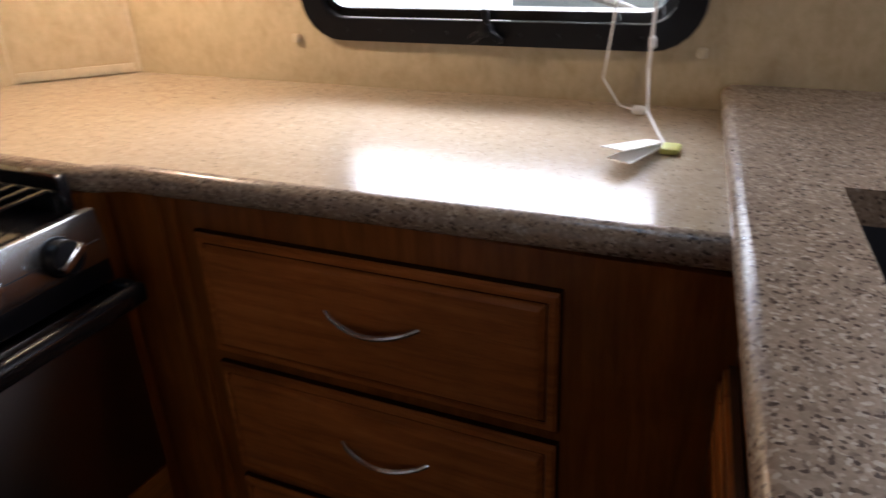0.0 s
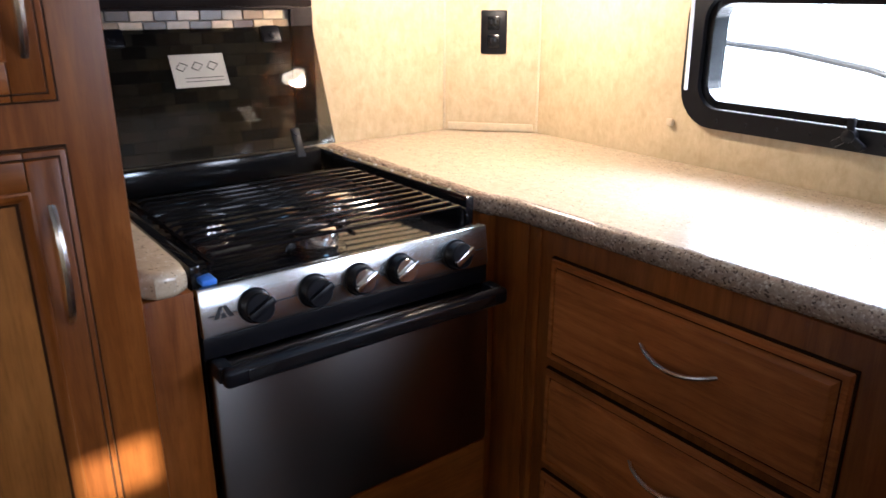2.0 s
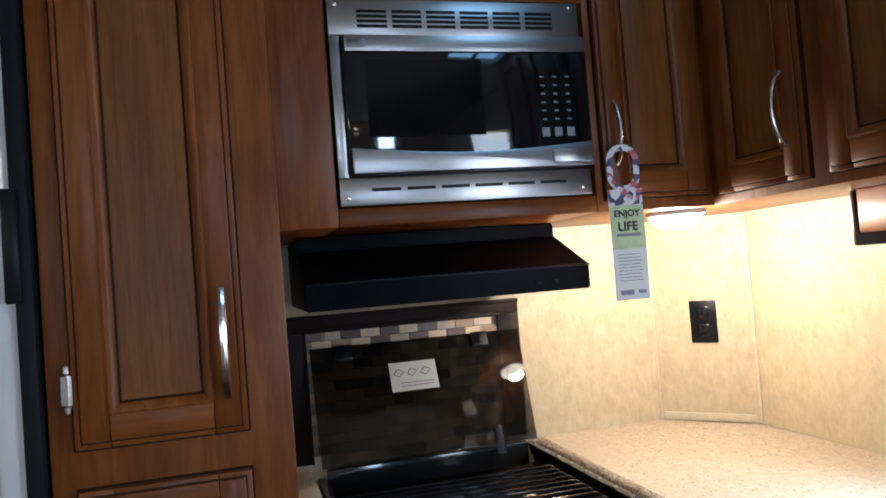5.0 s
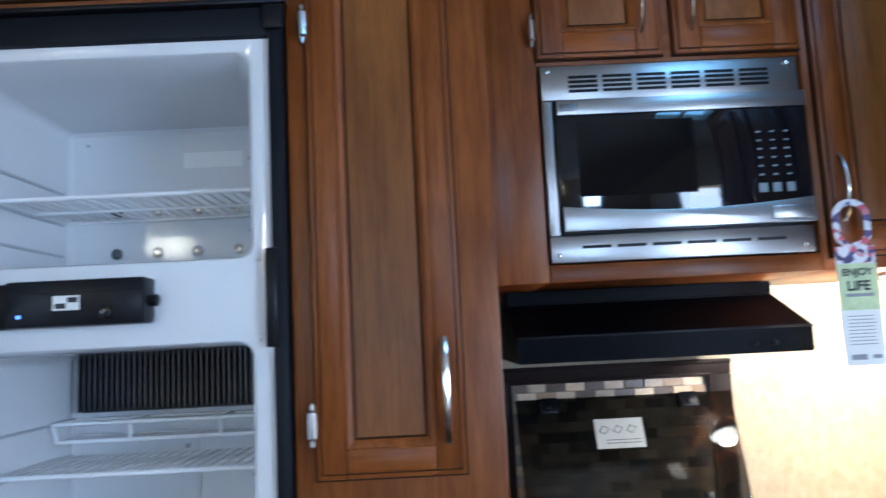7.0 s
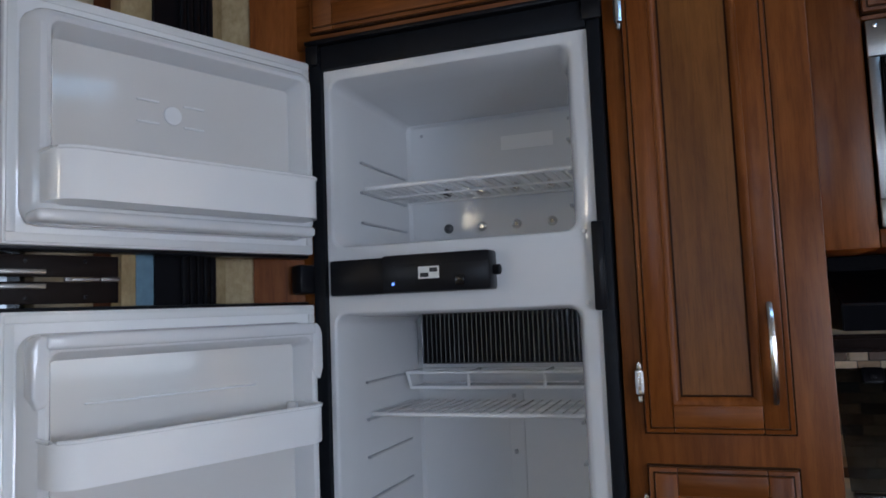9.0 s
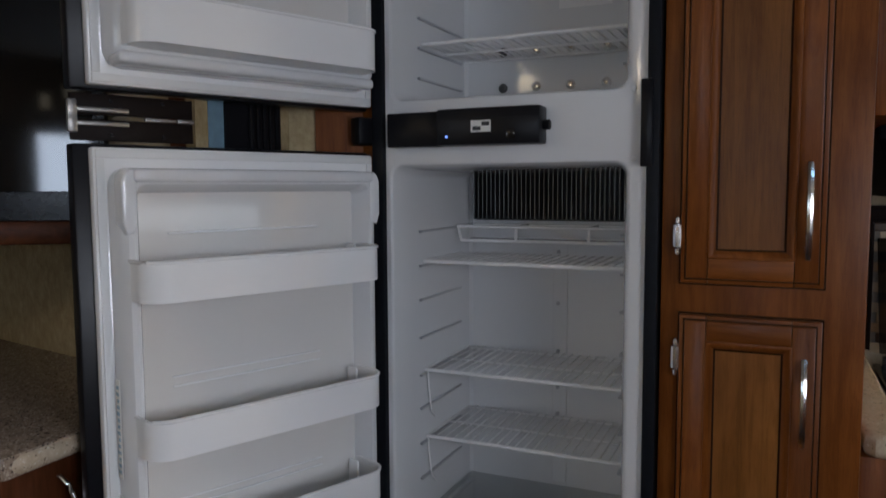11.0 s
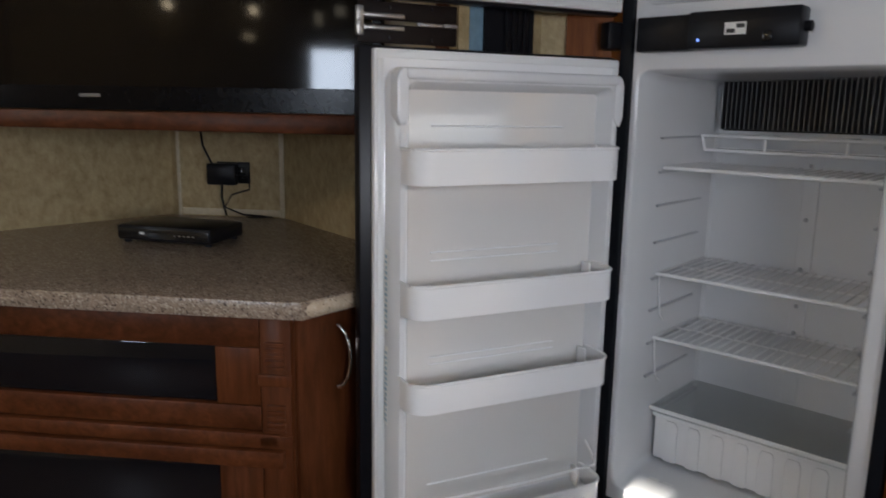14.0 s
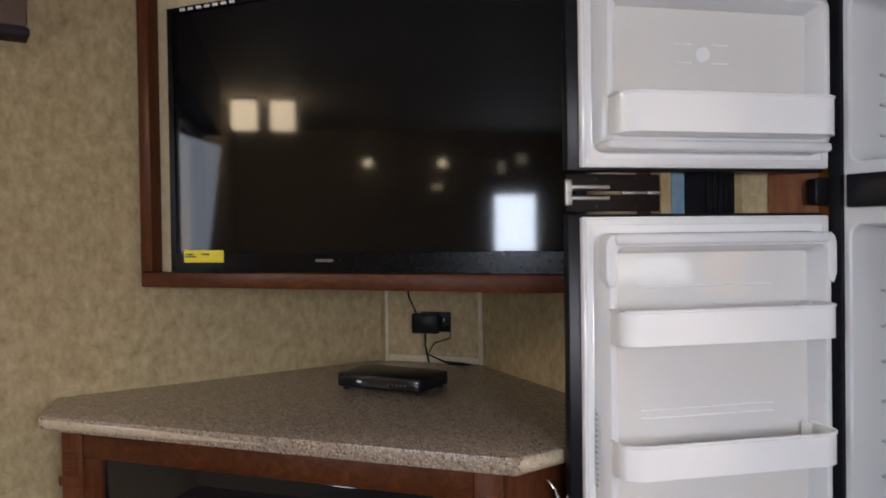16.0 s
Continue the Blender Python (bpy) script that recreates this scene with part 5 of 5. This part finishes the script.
RIM = [TC2 + Vector((0.0, -0.012)), TC1 + Vector((-0.03, -0.012)), TC1 + Vector((-0.015, -0.019)), TC1 + Vector((-0.006, -0.031)), TCL + Vector((-0.022, 0.005)), TCL + Vector((-0.014, -0.014)), TCL + Vector((-0.02, -0.05)), Vector((0.595, -2.415))]
# The lighter counter colour paints this edge as catching the light.
part("front_edge", tube(B(), [(p.x, p.y, TCZ - 0.0195) for p in RIM], 0.0193, 14), COUNTER, ttop, "speckled rounded edge, toned paler as lit")
TD = (TC1 - TCL).normalized()
TN = Vector((TD.y, -TD.x))
TN = -TN if TN.dot(Vector((1, 0.5))) < 0 else TN
CF = plane((*(TCL - TN * 0.035), 0), TD)
CWID = (TC1 - TCL).length
tc = thing("tv_cabinet", (0.2, -1.75, 0), "dark red-brown wooden corner media cabinet with dark glass doors", "cabinet")
body = [tuple(TC1 - TN * 0.07 - TD * 0.03), tuple(TC2 - TN * 0.04), (-0.55, -1.22), (-0.55, -1.5), (-0.45, -2.38), (0.56, -2.40), tuple(TCL - TN * 0.07 + TD * 0.04)]
part("body", prism(B(), body, 0.0, TCZ - 0.041), RED_UP, tc)
for q in ((0.03, 0.1, 0.0, 0.888), (CWID - 0.1, CWID - 0.035, 0.0, 0.888)):
    post = part("post", bx(B(), *q, -0.03, 0.0, 0.004), RED_UP, tc, "", CF)
    for v0 in (0.775, 0.64):
        bm = B()
        for k in range(5):
            bx(bm, q[0] + 0.012, q[1] - 0.012, v0 + k * 0.013, v0 + 0.008 + k * 0.013, 0.0005, 0.006, 0.002)
        part("reeding", bm, RED_UP, post, "", CF)
        part("block", bx(B(), q[0] - 0.004, q[1] + 0.004, v0 - 0.034, v0 - 0.008, 0.0005, 0.008, 0.003), RED_UP, post, "", CF)
for nm, q, md_ in (("rail", (0.101, CWID - 0.101, 0.818, 0.888, -0.03, -0.004), RED_X), ("rail", (0.101, CWID - 0.101, 0.638, 0.692, -0.03, -0.004), RED_X), ("moulding", (0.06, CWID - 0.06, 0.603, 0.636, -0.02, 0.008), RED_X), ("moulding", (0.05, CWID - 0.05, 0.563, 0.6, -0.02, 0.016), RED_X), ("rail", (0.101, CWID - 0.101, 0.07, 0.12, -0.03, -0.004), RED_X)):
    part(nm, bx(B(), *q, 0.004), md_, tc, "", CF)
for q in ((0.16, CWID - 0.2, 0.694, 0.816), (0.16, CWID - 0.2, 0.125, 0.555)):
    part("glass_door", bx(B(), *q, -0.028, -0.014, 0.002), DARKGLASS, tc, "dark glass panel", CF)
for q in ((0.102, 0.158, 0.693, 0.817), (CWID - 0.198, CWID - 0.102, 0.693, 0.817), (0.102, 0.158, 0.121, 0.56), (CWID - 0.198, CWID - 0.102, 0.121, 0.56)):
    part("stile", bx(B(), *q, -0.03, -0.006, 0.003), RED_UP, tc, "", CF)
part("handle", arc_handle(B(), (-0.205, -1.2, 0.712), (-0.205, -1.2, 0.85), (-0.25, 0.97, 0), 0.03), CHROME, tc, "bowed nickel handle")

# television in its wooden frame
TVD = Vector((-0.55, 0.835)).normalized()
TM = plane((0.36, -2.40, 0), TVD)
fm = thing("tv_surround", (0.0, -1.85, 1.24), "red-brown wooden surround of the television", "frame")
FRL = 1.55
part("bottom_rail", bx(B(), 0.0, FRL, 1.243, 1.288, -0.05, 0.012, 0.005), RED_ALONG, fm, "", TM)
part("stile", bx(B(), 0.0, 0.045, 1.289, 2.28, -0.05, 0.012, 0.005), RED_UP, fm, "", TM)
part("stile", bx(B(), 1.48, 1.527, 1.289, 2.159, -0.0295, 0.012, 0.005), RED_UP, fm, "", TM)
part("top_rail", bx(B(), 0.046, FRL, 2.16, 2.28, -0.05, 0.012, 0.005), RED_ALONG, fm, "", TM)
part("backing", bx(B(), 0.046, FRL, 1.289, 2.159, -0.05, -0.03), WALLPAPER, fm, "papered backing", TM)
tv = thing("television", (0.0, -1.9, 1.3), "large black flat-screen television", "television")
TW = 1.26
part("case", bx(B(), 0.115, 0.1 + TW, 1.2895, 2.075, -0.0295, 0.0, 0.006), BEZEL, tv, "", TM)
part("screen", bx(B(), 0.133, 0.1 + TW - 0.018, 1.345, 2.055, 0.0005, 0.003), SCREEN, tv, "glossy black screen", TM)
bm = ring(B(), [(0.115, 1.2895), (0.1 + TW, 1.2895), (0.1 + TW, 2.075), (0.115, 2.075)], [(0.135, 1.343), (0.08 + TW, 1.343), (0.08 + TW, 2.057), (0.135, 2.057)], 0.0005, 0.007)
part("bezel", bm, BEZEL, tv, "glossy black bezel", TM)
part("emblem", bx(B(), 0.62, 0.675, 1.319, 1.327, 0.0072, 0.0078), FINS, tv, "", TM)
stk = part("energy_label", bx(B(), 0.165, 0.31, 1.318, 1.354, 0.0072, 0.0082), YELLOW, tv, "yellow energy label", TM)
bm = B()
for u0, u1, v in ((0.17, 0.2, 1.34), (0.23, 0.26, 1.34), (0.17, 0.21, 1.333)):
    bx(bm, u0, u1, v, v + 0.004, 0.0083, 0.0086)
part("print", bm, INK, stk, "", TM)
bm = B()
for k in range(7):
    bx(bm, 0.165 + k * 0.03, 0.185 + k * 0.03, 2.062, 2.07, 0.0072, 0.008)
part("film", bm, PAPER, tv, "", TM)

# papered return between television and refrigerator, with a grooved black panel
# The darker paper tone here stands in for shade behind the open door.
single("wall_return", prism(B(), [(-0.42, -1.068), (-0.739, -1.038), (-0.745, -1.1), (-0.45, -1.12)], 1.246, 2.285), WALLPAPER_TONED, "papered wall return between television and refrigerator, toned darker for shade", "wall", "structure")
RT = plane((-0.45, -1.065, 0), (-0.27, 0.025))
gp = thing("grooved_panel", (-0.5, -1.06, 1.3), "black upright grooved panel on the papered wall", "panel")
part("board", bx(B(), 0.04, 0.192, 1.3, 2.28, 0.0005, 0.006), BLACK, gp, "", RT)
for k in range(5):
    part("slat", bx(B(), 0.1 + k * 0.0185, 0.115 + k * 0.0185, 1.3, 2.28, 0.0065, 0.014, 0.003), BLACK, gp, "", RT)
# Narrow upright strip in plain blue-grey, left of the grooved panel.
single("blue_strip", bx(B(), 0.0, 0.039, 1.3, 1.7, 0.0005, 0.002), plain("blue_grey_strip", (0.16, 0.26, 0.34), 0.3), "narrow blue-grey strip on the wall", "film", "", RT)

# set-top box, power adapter and cords
bo = thing("media_box", (-0.2, -1.95, TCZ), "flat black media player on the corner counter", "media player")
BM = plane((-0.105, -2.025, TCZ), (-0.129, 0.245))
part("case", bx(B(), 0.0, 0.29, 0.008, 0.05, -0.17, 0.0, 0.008), BLACK, bo, "", BM)
part("front_strip", bx(B(), 0.006, 0.284, 0.016, 0.042, 0.0005, 0.003, 0.001), ENAMEL, bo, "", BM)
part("indicator", bx(B(), 0.075, 0.09, 0.027, 0.033, 0.0032, 0.0038), PAPER, bo, "", BM)
bm = B()
for k in range(5):
    bx(bm, 0.18 + k * 0.014, 0.187 + k * 0.014, 0.026, 0.03, 0.0032, 0.0036)
part("button", bm, FINS, bo, "", BM)
for u in (0.02, 0.27):
    for w in (-0.02, -0.15):
        bm = B()
        lathe(bm, [(0.01, 0.0), (0.01, 0.008)], 12, m=BM @ pose(u, 0.0005, w, -90))
        part("foot", bm, RUBBER, bo)
outlet(TP @ pose(0.2, 1.08, 0, 0, 0, 90), "black outlet on the papered corner panel")
ad = thing("power_adapter", (-0.6, -2.2, 1.1), "black power adapter plugged in the outlet with cords", "adapter")
part("case", bx(B(), 0.12, 0.22, 1.04, 1.112, 0.009, 0.04, 0.006), BLACK, ad, "", TP)
part("cord", tube(B(), [(0.1, 1.24, 0.03), (0.11, 1.17, 0.035), (0.14, 1.108, 0.035)], 0.004, 6), BLACK, ad, "", TP)
part("cord", tube(B(), [(0.17, 1.042, 0.03), (0.172, 1.0, 0.04), (0.185, 0.96, 0.05), (0.19, 0.94, 0.05)], 0.004, 6), BLACK, ad, "", TP)
part("cord", tube(B(), [(0.22, 1.075, 0.03), (0.265, 1.075, 0.04), (0.272, 1.03, 0.05), (0.21, 1.01, 0.05), (0.19, 0.97, 0.06), (0.26, 0.95, 0.08), (0.33, 0.945, 0.07), (0.34, 0.937, 0.03), (0.26, 0.937, 0.05)], 0.003, 6), BLACK, ad, "", TP)

# door tag hanging from the corner cabinet's handle
tg = thing("door_tag", (-0.93, 0.77, 1.3), "printed hanging door tag on the cabinet handle", "tag")
TG = plane((-0.925, 0.76, 0), (0.1, 1))
bm = ring(B(), round_rect(-0.034, 0.034, 1.515, 1.61, 0.032), round_rect(-0.022, 0.022, 1.527, 1.598, 0.021), 0, 0.0012)
lp = Mat("patterned_paper", 0.6)
pc, pd = lp.cells(90)
sp2 = lp.t.nodes.new("ShaderNodeSeparateColor")
lp.t.links.new(pc, sp2.inputs[0])
lp.base(lp.ramp(sp2.outputs[0], [(0.0, (0.05, 0.04, 0.1)), (0.25, (0.1, 0.08, 0.2)), (0.3, (0.7, 0.68, 0.7)), (0.8, (0.72, 0.7, 0.72)), (0.9, (0.5, 0.1, 0.15))]))
part("loop", bm, lp.m, tg, "patterned paper loop", TG)
body = part("body", bx(B(), -0.036, 0.036, 1.298, 1.52, -0.0014, -0.0002, 0.0003, 1), PAPER, tg, "", TG)
part("top_pattern", bx(B(), -0.036, 0.036, 1.488, 1.52, 0.0, 0.0004), lp.m, body, "", TG)
part("green_band", bx(B(), -0.036, 0.036, 1.40, 1.487, 0.0, 0.0003), plain("pale_green_ink", (0.55, 0.62, 0.35), 0.6), body, "", TG)


def text(words, size, m, parent, material):
    c = bpy.data.curves.new("lettering", "FONT")
    c.body, c.size, c.align_x, c.extrude, c.offset = words, size, "CENTER", 0.0002, size * 0.035
    ob = new("lettering", c)
    deps = bpy.context.evaluated_depsgraph_get()
    data = bpy.data.meshes.new_from_object(ob.evaluated_get(deps))
    bpy.data.objects.remove(ob)
    data.transform(m)
    data.materials.clear()
    data.materials.append(material)
    return adopt(new("lettering", data), parent)


text("ENJOY", 0.0185, TG @ pose(0, 1.465, 0.0008), body, INK)
text("LIFE", 0.025, TG @ pose(0, 1.437, 0.0008), body, INK)
bm = B()
bx(bm, -0.025, 0.025, 1.425, 1.431, 0.0005, 0.0008)
for k in range(9):
    bx(bm, -0.026, 0.02 + (k % 3) * 0.002, 1.388 - k * 0.0065, 1.3895 - k * 0.0065, 0.0002, 0.0005)
bx(bm, -0.026, 0.002, 1.308, 1.318, 0.0002, 0.0005), bx(bm, 0.012, 0.028, 1.31, 1.317, 0.0002, 0.0005)
part("print", bm, plain("grey_ink", (0.25, 0.25, 0.28), 0.6), body, "", TG)

# ceiling lamp seen only in reflections
cl = thing("ceiling_light", (2.9, -2.14, ZC - 0.05), "square twin ceiling lamp with glowing covers", "lamp")
for y in (-2.265, -2.02):
    part("base", bx(B(), 2.82, 2.98, y - 0.085, y + 0.085, ZC - 0.02, ZC - 0.001, 0.004), WHITE, cl)
    part("cover", bx(B(), 2.83, 2.97, y - 0.078, y + 0.078, ZC - 0.195, ZC - 0.0205, 0.012), LAMPCOVER, cl).visible_shadow = False

for y in (-1.36, -0.73):
    sl = thing("reading_light", (4.1, y, 2.04), "small warm reading lamp on the far wall", "lamp", "reading lamps")
    part("bracket", bx(B(), 4.12, 4.198, y - 0.03, y + 0.03, 2.0, 2.06, 0.006), CHROME, sl)
    bm = B()
    lathe(bm, [(0.02, 0.0), (0.035, 0.015), (0.03, 0.04), (0.01, 0.05)], 16, m=pose(4.115, y, 2.02, 0, -90))
    part("bulb", bm, LAMPCOVER, sl)
# brown window valance on the television wall
va = thing("window_valance", (1.1, -2.38, 1.955), "dark brown fabric window valance with plum hem", "valance")
part("box", bx(B(), 0.665, 2.1, 1.975, 2.28, Y0 + 0.001, Y0 + 0.09, 0.01), plain("brown_fabric", (0.12, 0.08, 0.06), 0.85, scale=200), va, "", Matrix(((1, 0, 0, 0), (0, 0, 1, 0), (0, 1, 0, 0), (0, 0, 0, 1))))
part("hem", bx(B(), 0.66, 2.105, 1.95, 1.974, Y0 + 0.001, Y0 + 0.094, 0.006), plain("plum_fabric", (0.02, 0.012, 0.02), 0.8), va, "", Matrix(((1, 0, 0, 0), (0, 0, 1, 0), (0, 1, 0, 0), (0, 0, 0, 1))))
